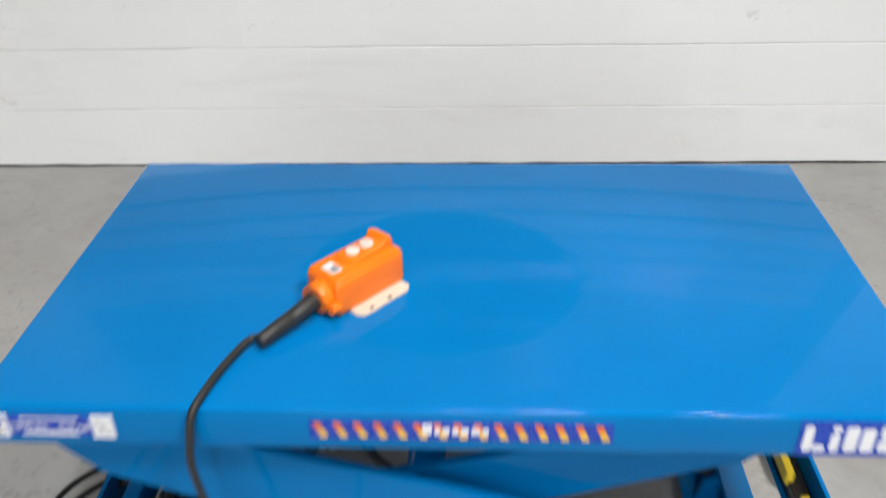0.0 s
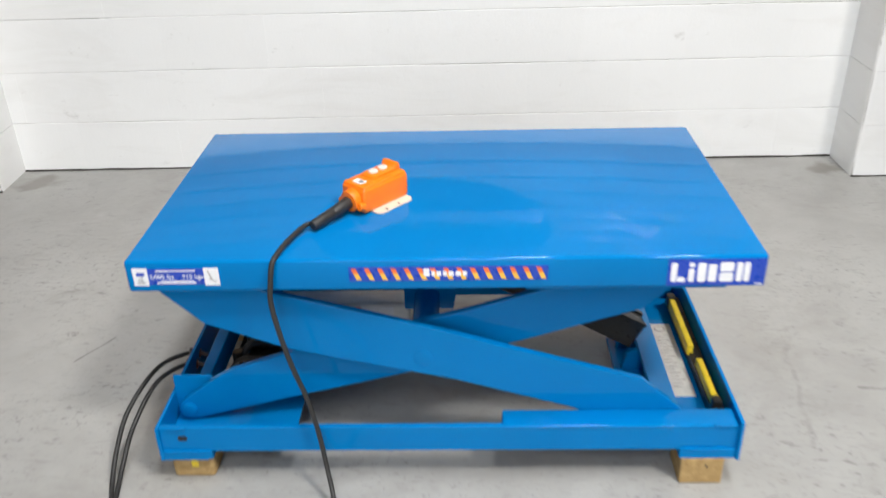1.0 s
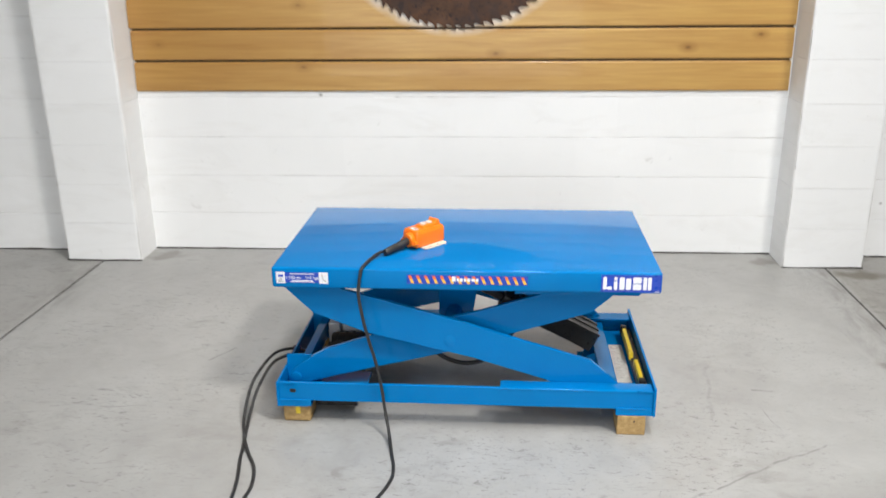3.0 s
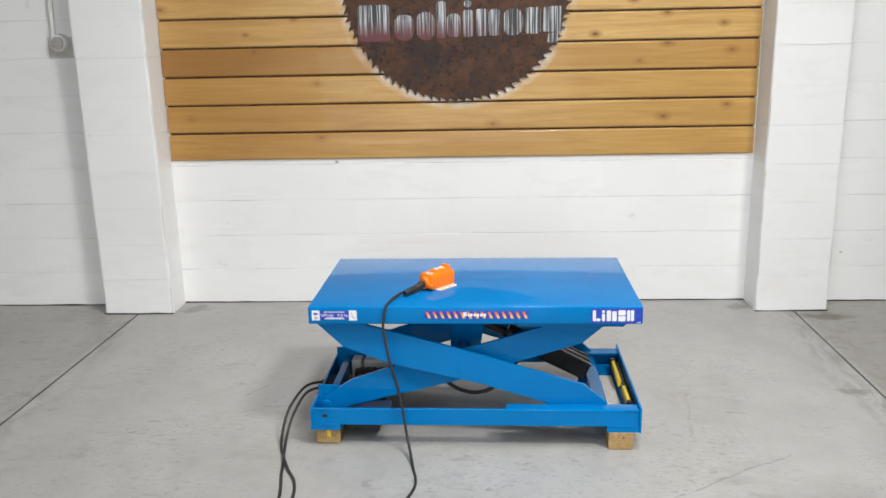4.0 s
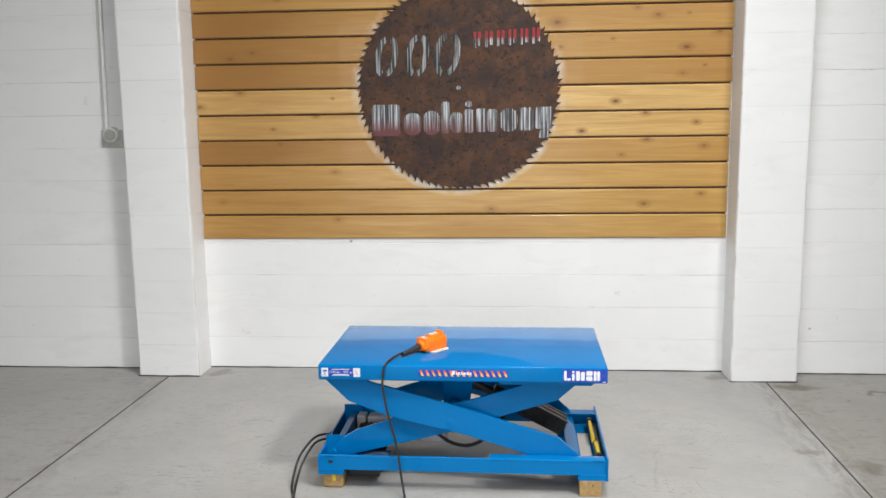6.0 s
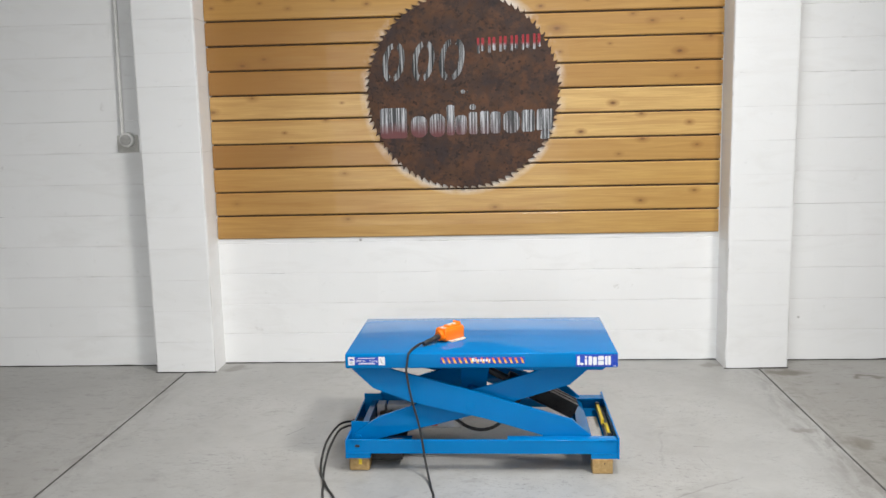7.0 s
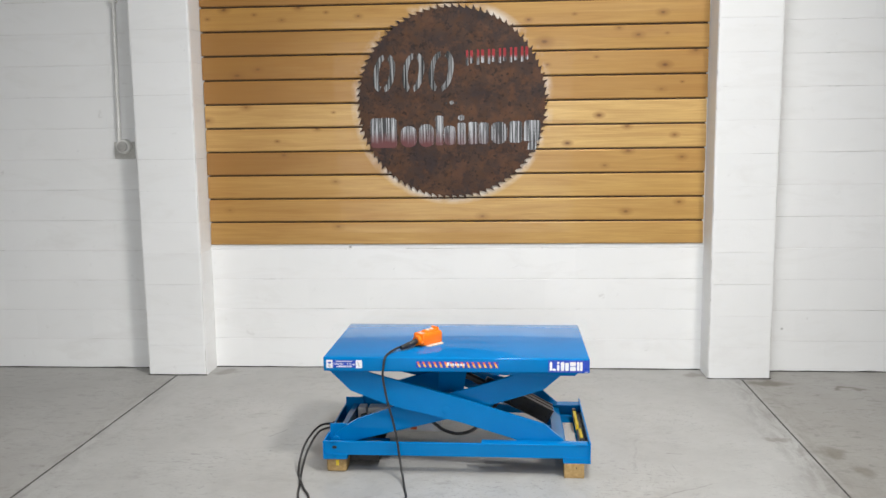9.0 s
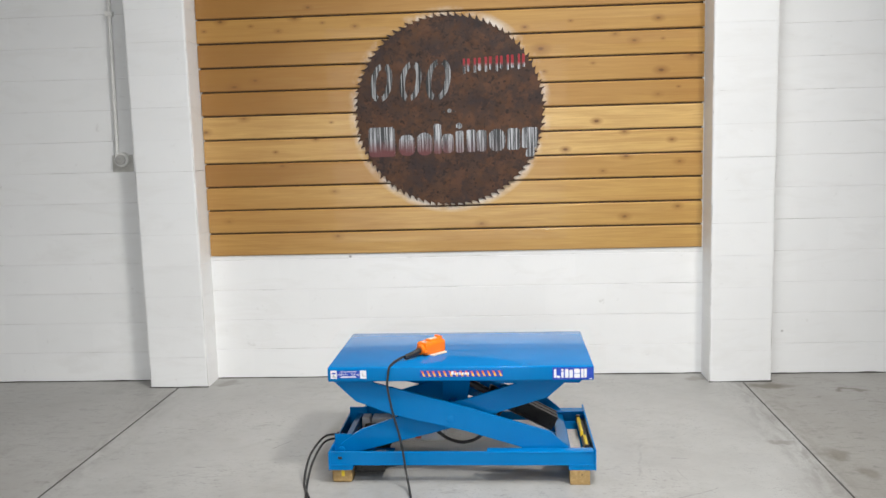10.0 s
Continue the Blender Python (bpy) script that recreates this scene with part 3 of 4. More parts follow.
# unseen walls and ceiling close the hall, kept grey to cut bounced light
south = merge(box(-6.5, -2.6, -8.2, -8.0, -0.05, HALL_TOP), box(1.6, 6.5, -8.2, -8.0, -0.05, HALL_TOP), box(-2.6, 1.6, -8.2, -8.0, 3.8, HALL_TOP))
solo("wall_south", south, CEIL, "plain grey unseen wall with an opening for the fill lamp", "wall", "structure")
solo("wall_west", box(-6.7, -6.5, -8.2, 2.2, -0.05, HALL_TOP), CEIL, "plain grey unseen wall closing the hall", "wall", "structure")
solo("wall_east", box(6.5, 6.7, -8.2, 2.2, -0.05, HALL_TOP), CEIL, "plain grey unseen wall closing the hall", "wall", "structure")
solo("ceiling", box(-6.7, 6.7, -8.2, 2.2, HALL_TOP, HALL_TOP + 0.2), CEIL, "plain grey unseen ceiling closing the hall", "ceiling", "structure")

# floor: three slabs with sawn joints between them
floor = solo("floor", box(-6.7, 6.7, -8.2, 2.2, -0.2, -0.003), JOINT, "worn light grey painted concrete floor with sawn joints", "floor", "structure")
JOINTS = (-1.966, 1.722)
for x0, x1 in ((-6.7, JOINTS[0] - 0.006), (JOINTS[0] + 0.006, JOINTS[1] - 0.0045), (JOINTS[1] + 0.0045, 6.7)):
    part("floor_slab", box(x0, x1, -8.2, 2.2, -0.05, 0.0, 0.002, None, 1), FLOOR, floor)


# grimy line where the walls meet the floor
for x0, x1, y in ((-6.5, PIER_L[0], LEFT_Y), (PIER_L[1], PIER_R[0], MID_Y), (PIER_R[1], 6.5, RIGHT_Y), (PIER_L[0] - 0.003, PIER_L[1] + 0.003, PIER_Y), (PIER_R[0] - 0.003, PIER_R[1] + 0.003, PIER_Y)):
    bm = bmesh.new()
    xs = [x0 + (x1 - x0) * k / 110 for k in range(111)]
    rows = [[bm.verts.new((x, yy, zz)) for yy, zz in ((y - 0.006 - 0.007 * noise.noise((x * 6, y, 0)), 0.001), (y - 0.002, 0.006 + 0.006 * noise.noise((x * 9, y, 3))), (y + 0.003, 0.006))] for x in xs]
    for ra, rb in zip(rows, rows[1:]):
        for k in (0, 1):
            bm.faces.new((ra[k], rb[k], rb[k + 1], ra[k + 1]))
    bmesh.ops.transform(bm, verts=bm.verts, matrix=SKEW)
    solo("wall_base_seam", bm, JOINT, "thin dark grimy seam where wall meets floor", "seam", "structure")

# ---- timber panel and saw blade ----
PANEL_X = (PIER_L[1] + 0.002, PIER_R[0] - 0.006)
PANEL_Y = MID_Y + 0.012
panel = empty("sign_board", SKEW @ Vector((0, PANEL_Y, PANEL_Z)), 0.77)
tagged(panel, "varnished cedar plank panel fixed across the white wall between two piers", "sign board")
# dark sheet added to put the shade into the gaps between planks
part("backing_board", box(PANEL_X[0] + 0.01, PANEL_X[1] - 0.01, MID_Y - 0.003, MID_Y + 0.001, PANEL_Z + 0.01, PANEL_Z + 14 * PLANK_PITCH - 0.01, 0, SKEW), SHADE, panel)
for i in range(14):
    z = PANEL_Z + i * PLANK_PITCH
    h = PLANK_PITCH - 0.0105
    trim_l, trim_r = random.uniform(0, 0.005), random.uniform(0, 0.004)
    bm = bmesh.new()
    prof = [(PANEL_Y - 0.013, 0), (PANEL_Y - 0.021, 0.0), (PANEL_Y - 0.025, 0.006), (PANEL_Y - 0.024, h * 0.5), (PANEL_Y - 0.021, h - 0.008), (PANEL_Y - 0.015, h), (PANEL_Y - 0.013, h)]
    ends = [[bm.verts.new((x, y, z + dz + random.uniform(-0.0006, 0.0006))) for y, dz in prof] for x in (PANEL_X[0] + trim_l, PANEL_X[1] - trim_r)]
    n = len(prof)
    for k in range(n):
        bm.faces.new((ends[0][k], ends[0][(k + 1) % n], ends[1][(k + 1) % n], ends[1][k]))
    bm.faces.new(ends[0]), bm.faces.new(ends[1])
    bmesh.ops.transform(bm, verts=bm.verts, matrix=SKEW)
    part("plank", bm, PLANKS[i], panel)

BLADE_C = (-0.100, 1.772)
BLADE_Y = PANEL_Y - 0.034
TIP, ROOT, TEETH = 0.628, 0.599, 84
blade = empty("saw_blade_sign", SKEW @ Vector((BLADE_C[0], BLADE_Y, BLADE_C[1])), 0.77)
tagged(blade, "round rusted saw blade sign with bare ground metal shapes", "sign")
outline = []
for k in range(TEETH):
    a0, step = 2 * math.pi * k / TEETH, 2 * math.pi / TEETH
    wob = random.uniform(-0.007, 0.005)
    for da, r in ((0.0, ROOT), (0.28, ROOT + 0.003), (0.55, ROOT + 0.010), (0.80, TIP - 0.008 + wob), (1.00, TIP + wob), (0.96, TIP - 0.011 + wob), (0.93, ROOT + 0.006)):
        a = a0 + da * step
        outline.append((BLADE_C[0] + r * math.cos(a), BLADE_C[1] + r * math.sin(a)))
part("blade", prism(outline, BLADE_Y, BLADE_Y + 0.005, 0, SKEW), RUST, blade)
part("arbor", rod(SKEW @ Vector((BLADE_C[0], BLADE_Y - 0.004, BLADE_C[1])), SKEW @ Vector((BLADE_C[0], BLADE_Y, BLADE_C[1])), 0.013, None, 20, 0.001), DULL, blade)
# small black discs stand in for two dark holes beside the arbor
for dx in (-0.035, 0.028):
    part("bolt", rod(SKEW @ Vector((BLADE_C[0] + dx, BLADE_Y - 0.004, BLADE_C[1] - 0.003)), SKEW @ Vector((BLADE_C[0] + dx, BLADE_Y, BLADE_C[1] - 0.003)), 0.006, None, 10), BLACK, blade)


def on_blade(u, v):
    """Place on the blade from parts of its radius, right and up from its centre."""
    return BLADE_C[0] + u * TIP, BLADE_C[1] + v * TIP


def slab(u0, u1, v0, v1, lean=0.0, corner=0.25):
    """A slab with rounded corners on the blade."""
    (x0, z0), (x1, z1) = on_blade(u0, v0), on_blade(u1, v1)
    r = corner * min(x1 - x0, z1 - z0)
    pts = []
    for cx, cz, a0 in ((x1 - r, z1 - r, 0), (x0 + r, z1 - r, 90), (x0 + r, z0 + r, 180), (x1 - r, z0 + r, 270)):
        for k in range(5):
            a = radians(a0 + 22.5 * k)
            x, z = cx + r * math.cos(a), cz + r * math.sin(a)
            pts.append((x + lean * (z - z0), z))
    return prism(pts, BLADE_Y - 0.003, BLADE_Y + 0.001, 0, SKEW)


def hoop(u0, u1, v0, v1, thick, a0=0, a1=360, lean=0.0, square=2.6):
    """A flat hoop, or the part of it from angle a0 to a1, on the blade."""
    (x0, z0), (x1, z1) = on_blade(u0, v0), on_blade(u1, v1)
    return flat_hoop(x0, x1, z0, z1, thick * TIP, BLADE_Y - 0.003, BLADE_Y + 0.001, a0, a1, lean, square, SKEW)


# plain ground-metal slabs and curved strokes on the blade
for pieces in (
        [slab(-0.845, -0.573, -0.455, -0.15, 0, 0.12)],
        [slab(-0.533, -0.365, -0.45, -0.235, 0, 0.42)],
        [slab(-0.345, -0.185, -0.45, -0.215, 0, 0.46)],
        [slab(-0.168, -0.090, -0.435, -0.13), slab(-0.080, 0.035, -0.43, -0.235, 0, 0.35)],
        [slab(0.058, 0.140, -0.43, -0.205), slab(0.065, 0.130, -0.185, -0.125, 0, 0.5)],
        [slab(0.173, 0.265, -0.425, -0.20, 0, 0.15), slab(0.275, 0.380, -0.425, -0.205, 0, 0.35)],
        [slab(0.398, 0.570, -0.425, -0.20, 0, 0.46)],
        [slab(0.590, 0.720, -0.415, -0.195, 0, 0.2)],
        [slab(0.735, 0.900, -0.40, -0.19, 0.05, 0.15), slab(0.775, 0.865, -0.49, -0.405, 0.15, 0.2)]):
    part("sign_shape", merge(*pieces), BRIGHT, blade, "streaked bare metal shape with a red wash at its foot")
for u0, u1, v1 in ((-0.83, -0.61, 0.50), (-0.53, -0.31, 0.51), (-0.26, -0.01, 0.53)):
    arcs = [hoop(u0, u1, 0.11, v1, 0.054, a, a + 150, 0.14, 2.2) for a in (-75, 105)]
    part("sign_shape", merge(*arcs), DULL, blade, "dull ground metal shape of two curved strokes")
for k in range(6):
    u, v = 0.150 + 0.112 * k, 0.372 + 0.006 * k
    part("sign_shape", merge(slab(u, u + 0.024, v, v + 0.15, 0, 0.2), slab(u + 0.044, u + 0.072, v + 0.02, v + 0.15, 0, 0.3)), HALF_RED, blade, "small metal shape painted red above")

# ---- conduit and socket on the wall ----
conduit = empty("wall_conduit", SKEW @ Vector((-2.273, LEFT_Y, 1.5)), 0.77)
tagged(conduit, "painted metal conduit running down to a round wall outlet", "conduit")


def wall_pt(x, y, z):
    return tuple(SKEW @ Vector((x, y, z)))


part("pipe", rod(wall_pt(-2.306, LEFT_Y - 0.015, 1.55), wall_pt(-2.236, LEFT_Y - 0.015, HALL_TOP), 0.013), PIPE, conduit, smooth=40)
part("outlet_box", rod(wall_pt(-2.273, LEFT_Y, 1.515), wall_pt(-2.273, LEFT_Y - 0.045, 1.515), 0.050, 0.046, 28, 0.004), PIPE, conduit, smooth=40)
part("outlet_face", rod(wall_pt(-2.273, LEFT_Y - 0.044, 1.515), wall_pt(-2.273, LEFT_Y - 0.055, 1.515), 0.034, None, 24, 0.003), DIMPIPE, conduit, "round grey outlet face", smooth=40)
part("outlet_slot", rod(wall_pt(-2.278, LEFT_Y - 0.053, 1.517), wall_pt(-2.278, LEFT_Y - 0.058, 1.517), 0.013, None, 16), DIMPIPE, conduit)
# darker plate paints the outlet's shadow on the wall
part("back_plate", box(-2.348, -2.208, LEFT_Y - 0.006, LEFT_Y, 1.435, 1.545, 0.002, SKEW), OUTLET_SHADE, conduit, "grey plate standing in for the outlet's shadow")
part("clip", box(-2.314, -2.264, LEFT_Y - 0.031, LEFT_Y, 2.440, 2.470, 0.003, SKEW), PIPE, conduit)

# ---- scissor lift table ----
TOP = 0.565
lift = empty("scissor_lift_table", (0, 0.32, 0.07))
tagged(lift, "glossy blue electric scissor lift table, half raised, standing on timber blocks", "lift table")

# platform: a pan with folded skirts
platform = part("platform", box(-0.612, 0.612, 0.0, 0.682, TOP - 0.069, TOP, 0.007, None, 4), BLUE, lift, "smooth blue steel platform with rounded edges", smooth=35)
bm = bmesh.new()
bm.from_mesh(platform.data)
# open the pan from below: push the underside up inside the skirts
low = [f for f in bm.faces if f.normal.z < -0.9 and f.calc_area() > 0.3]
bmesh.ops.inset_region(bm, faces=low, thickness=0.004)
bmesh.ops.translate(bm, verts=list({v for f in low for v in f.verts}), vec=(0, 0, 0.060))
bm.to_mesh(platform.data)
bm.free()

OUTER = [(-0.600, 0.545), (-0.604, 0.490), (-0.497, 0.386), (-0.326, 0.320), (0.015, 0.2395), (0.27, 0.162), (0.34, 0.128), (0.44, 0.112), (0.495, 0.120), (0.508, 0.145), (0.503, 0.157), (0.413, 0.236), (0.13, 0.3195), (0.015, 0.3565), (-0.152, 0.4045), (-0.40, 0.472), (-0.47, 0.505), (-0.52, 0.545)]
INNER = [(-0.606, 0.125), (-0.600, 0.145), (-0.585, 0.160), (-0.51, 0.216), (-0.475, 0.236), (-0.30, 0.297), (0.05, 0.388), (0.245, 0.450), (0.36, 0.492), (0.42, 0.54), (0.53, 0.54), (0.535, 0.500), (0.484, 0.455), (0.408, 0.388), (0.12, 0.298), (-0.02, 0.246), (-0.162, 0.209), (-0.34, 0.165), (-0.56, 0.106), (-0.585, 0.103), (-0.600, 0.110)]
for y in (0.055, 0.606):
    arm = part("outer_arm", prism(OUTER, y, y + 0.016, 0.002), BLUE, lift)
    part("pivot_pin", rod((-0.049, y - 0.0016, 0.295), (-0.049, y + 0.02, 0.295), 0.020, None, 28, 0.0014), BLUE, arm, smooth=40)
for y in (0.095, 0.566):
    arm = part("inner_arm", prism(INNER, y, y + 0.016, 0.002), BLUE, lift)
    part("pivot_pin", rod((-0.580, y - 0.010, 0.133), (-0.580, y + 0.02, 0.133), 0.017, None, 24, 0.003), BLUE, arm, smooth=40)
part("torsion_tube", rod((-0.049, 0.06, 0.295), (-0.049, 0.62, 0.295), 0.030), BLUE, lift, smooth=40)
part("cross_tube", rod((0.27, 0.10, 0.42), (0.27, 0.58, 0.42), 0.024), BLUE, lift, smooth=40)
part("roller_bar", prism([(0.450, 0.150), (0.505, 0.128), (0.508, 0.134), (0.453, 0.157)], 0.071, 0.606, 0.001), BLUE, lift)
part("lifting_bracket", prism([(-0.100, 0.54), (-0.104, 0.26), (0.012, 0.26), (0.058, 0.54)], 0.30, 0.38, 0.003), BLUE, lift)
part("platform_rib", box(-0.55, 0.55, 0.14, 0.155, 0.505, 0.555, 0.001), BLUE, lift)
part("platform_rib", box(-0.55, 0.55, 0.53, 0.545, 0.505, 0.555, 0.001), BLUE, lift)
part("roller_guide", prism([(0.16, 0.476), (0.548, 0.476), (0.566, 0.494), (0.566, 0.530), (0.16, 0.530)], 0.030, 0.050, 0.002), BLUE, lift)

# base frame
part("front_rail", box(-0.618, 0.613, 0.0, 0.006, 0.092, 0.157, 0.0015), BLUE, lift)
part("base_pan", box(-0.617, -0.338, 0.006, 0.21, 0.090, 0.098, 0.001), BLUE, lift)
part("rail_lip", box(-0.617, 0.117, 0.005, 0.012, 0.151, 0.1572, 0.001), BLUE, lift)
part("rail_flange", box(0.117, 0.612, -0.0012, 0.054, 0.148, 0.159, 0.0045, None, 3), BLUE, lift, smooth=40)
part("track_web", box(0.117, 0.612, 0.048, 0.054, 0.095, 0.151), BLUE, lift)
part("back_rail", box(-0.618, 0.613, 0.634, 0.640, 0.092, 0.157, 0.0015), BLUE, lift)
part("rail_flange", box(-0.616, 0.612, 0.580, 0.636, 0.150, 0.157, 0.001), BLUE, lift)
part("side_plate", box(-0.626, -0.618, -0.006, 0.650, 0.070, 0.158, 0.0015), BLUE, lift)
part("side_plate", box(0.612, 0.620, -0.012, 0.650, 0.072, 0.172, 0.0015), BLUE, lift)
for x0, x1 in ((-0.626, -0.512), (0.494, 0.618)):
    for y0, y1 in ((-0.004, 0.010), (0.628, 0.645)):
        part("foot_plate", prism([(x0, 0.070), (x1 - (0.012 if x0 < 0 else 0), 0.070), (x1, 0.080), (x1, 0.096), (x0, 0.096)], y0, y1, 0.0015), BLUE, lift)
    part("foot_flange", box(x0, x1, 0.0, 0.11, 0.070, 0.077, 0.001), BLUE, lift)
    part("foot_flange", box(x0, x1, 0.54, 0.64, 0.070, 0.077, 0.001), BLUE, lift)
for x0, x1, z in ((-0.612, -0.540, 0.094), (0.500, 0.590, 0.096), (-0.60, -0.56, 0.1575), (0.56, 0.60, 0.1600)):
    bead = [(x0 + (x1 - x0) * k / 8, -0.0035 + random.uniform(-0.0008, 0.0008), z + random.uniform(-0.0012, 0.0012)) for k in range(9)]
    part("weld_bead", tube(bead, 0.0032, 8, 3), BLUE, lift, smooth=True)
for x in (-0.567, 0.553):
    part("anchor_bolt", rod((x, -0.006, 0.083), (x, -0.001, 0.083), 0.007, None, 12), BLUE, lift)
# black inlay stands in for the dark inside of a slotted hole
part("slot", rounded_slot(-0.582, -0.560, -0.0012, 0.003, 0.122, 0.135), BLACK, lift, "black inlay standing in for a slotted hole")
part("pivot_bracket", prism([(-0.618, 0.10), (-0.50, 0.10), (-0.53, 0.200), (-0.618, 0.200)], 0.125, 0.133, 0.001), BLUE, lift)
part("pivot_bracket", prism([(-0.618, 0.10), (-0.50, 0.10), (-0.53, 0.200), (-0.618, 0.200)], 0.535, 0.543, 0.001), BLUE, lift)
part("cross_member", box(-0.578, -0.550, 0.133, 0.60, 0.10, 0.165, 0.003), BLUE, lift)
part("base_pan", box(0.50, 0.612, 0.054, 0.60, 0.090, 0.098, 0.001), BLUE, lift)
# black box stands in for the shade behind the block
part("pump_tray", box(-0.525, -0.375, 0.095, 0.205, 0.022, 0.089, 0.003), BLACK, lift, "black box standing in for shade under the base")
# black sheet put in to darken the shaded inside of the base
part("drip_tray", box(-0.548, -0.37, 0.22, 0.60, 0.075, 0.081, 0.001), BLACK, lift, "black sheet standing in for shade inside the base")

# hydraulics between the arms
part("cylinder_body", rod((0.448, 0.335, 0.178), (0.12, 0.335, 0.345), 0.040, None, 24, 0.004), BLACK, lift, "black hydraulic cylinder", smooth=40)
part("cylinder_guard", prism([(0.462, 0.222), (0.28, 0.318), (0.25, 0.262), (0.43, 0.160)], 0.275, 0.40, 0.004), BLACK, lift, "black cylinder guard")
for y in (0.282, 0.330, 0.378):
    part("guard_rib", prism([(0.466, 0.224), (0.284, 0.320), (0.280, 0.313), (0.462, 0.217)], y - 0.007, y + 0.007, 0.002), BLACK, lift)
part("cylinder_rod", rod((0.14, 0.335, 0.335), (-0.02, 0.335, 0.415), 0.018), BLACK, lift, "dark piston rod", smooth=40)
for y in (0.28, 0.37):
    part("clevis", prism([(0.415, 0.09), (0.47, 0.09), (0.47, 0.135), (0.45, 0.150), (0.425, 0.14)], y, y + 0.014, 0.002), BLUE, lift)
part("clevis_bar", box(0.40, 0.50, 0.20, 0.42, 0.080, 0.094, 0.002), BLUE, lift)
part("hose", tube([(-0.30, 0.42, 0.12), (-0.20, 0.34, 0.19), (-0.137, 0.30, 0.154), (-0.075, 0.3, 0.110), (0.0, 0.3, 0.094), (0.076, 0.3, 0.122), (0.15, 0.32, 0.20), (0.20, 0.34, 0.26)], 0.0085), RUBBER, lift, "black hydraulic hose", smooth=True)
motor = part("motor", rod((-0.52, 0.42, 0.112), (-0.30, 0.42, 0.112), 0.036, None, 28, 0.006), RUBBER, lift, "black electric pump motor", smooth=40)
for k in range(7):
    part("cooling_fin", rod((-0.50 + 0.03 * k, 0.42, 0.112), (-0.494 + 0.03 * k, 0.42, 0.112), 0.040, None, 28), RUBBER, motor, smooth=40)
part("terminal_box", box(-0.544, -0.502, 0.47, 0.54, 0.085, 0.164, 0.004), TANK, lift, "pale grey terminal box")
part("reservoir", box(-0.496, -0.11, 0.485, 0.564, 0.030, 0.158, 0.010), TANK, lift, "pale grey oil reservoir")
part("reservoir_label", box(-0.268, -0.236, 0.483, 0.486, 0.045, 0.150), RED_VINYL, lift, "red and white sticker")
part("reservoir_label", box(-0.233, -0.150, 0.4835, 0.486, 0.045, 0.150), WHITE_VINYL, lift, "red and white sticker")
part("valve_block", box(-0.30, -0.24, 0.39, 0.46, 0.09, 0.15, 0.004), STEEL, lift, "zinc valve block")
part("hose", tube([(-0.53, 0.25, 0.11), (-0.50, 0.27, 0.135), (-0.44, 0.28, 0.125), (-0.38, 0.30, 0.13), (-0.30, 0.33, 0.13), (-0.27, 0.40, 0.12)], 0.012), RUBBER, lift, "black hydraulic hose", smooth=True)
part("hose", tube([(-0.53, 0.30, 0.10), (-0.49, 0.33, 0.145), (-0.43, 0.35, 0.13), (-0.36, 0.36, 0.15)], 0.010), RUBBER, lift, "black hydraulic hose", smooth=True)
for x, y in ((-0.495, 0.265), (-0.52, 0.30)):
    part("fitting", rod((x, y, 0.10), (x, y, 0.145), 0.014, None, 6, 0.002), BLACK, lift, "black hose fitting")

# yellow safety props in their black channel
part("prop_channel", box(0.580, 0.610, 0.070, 0.555, 0.098, 0.128, 0.002), BLACK, lift, "black channel")
for y0, y1, x in ((0.300, 0.520, 0.580), (0.085, 0.250, 0.588)):
    prop = part("safety_prop", box(x - 0.006, x + 0.009, y0, y1, 0.120, 0.150, 0.003), YELLOW, lift, "yellow painted safety prop")
    part("prop_cap", box(x - 0.010, x + 0.012, (y0 - 0.004) if y0 < 0.2 else y1 - 0.012, (y0 + 0.018) if y0 < 0.2 else y1 + 0.012, 0.118, 0.157, 0.005), BLACK, prop)
label = part("warning_label", prism([(0.520, 0.0980), (0.570, 0.0980), (0.570, 0.0990), (0.520, 0.0990)], 0.17, 0.47), PAPER, lift, "worn white paper warning label")
for k in range(16):
    y = 0.205 + 0.0135 * k
    part("print_line", box(0.524, 0.524 + 0.040 * (0.45 + 0.45 * ((k * 7) % 5) / 4), y, y + 0.0028, 0.0990, 0.0993), FAINT_PRINT, label)
part("print_disc", rod((0.54, 0.447, 0.0985), (0.54, 0.447, 0.0994), 0.014), FAINT_PRINT, label)
part("print_centre", rod((0.54, 0.447, 0.0990), (0.54, 0.447, 0.0997), 0.010), PAPER, label)

# stickers on the front skirt
FACE = -0.0008


def flat(x0, x1, z0, z1, lift_off=0.0):
    return box(x0, x1, FACE - 0.0004 - lift_off, 0.001, z0, z1)


rating = part("rating_sticker", flat(-0.597, -0.430, 0.514, 0.549), NAVY_VINYL, lift, "blue capacity sticker with white print")
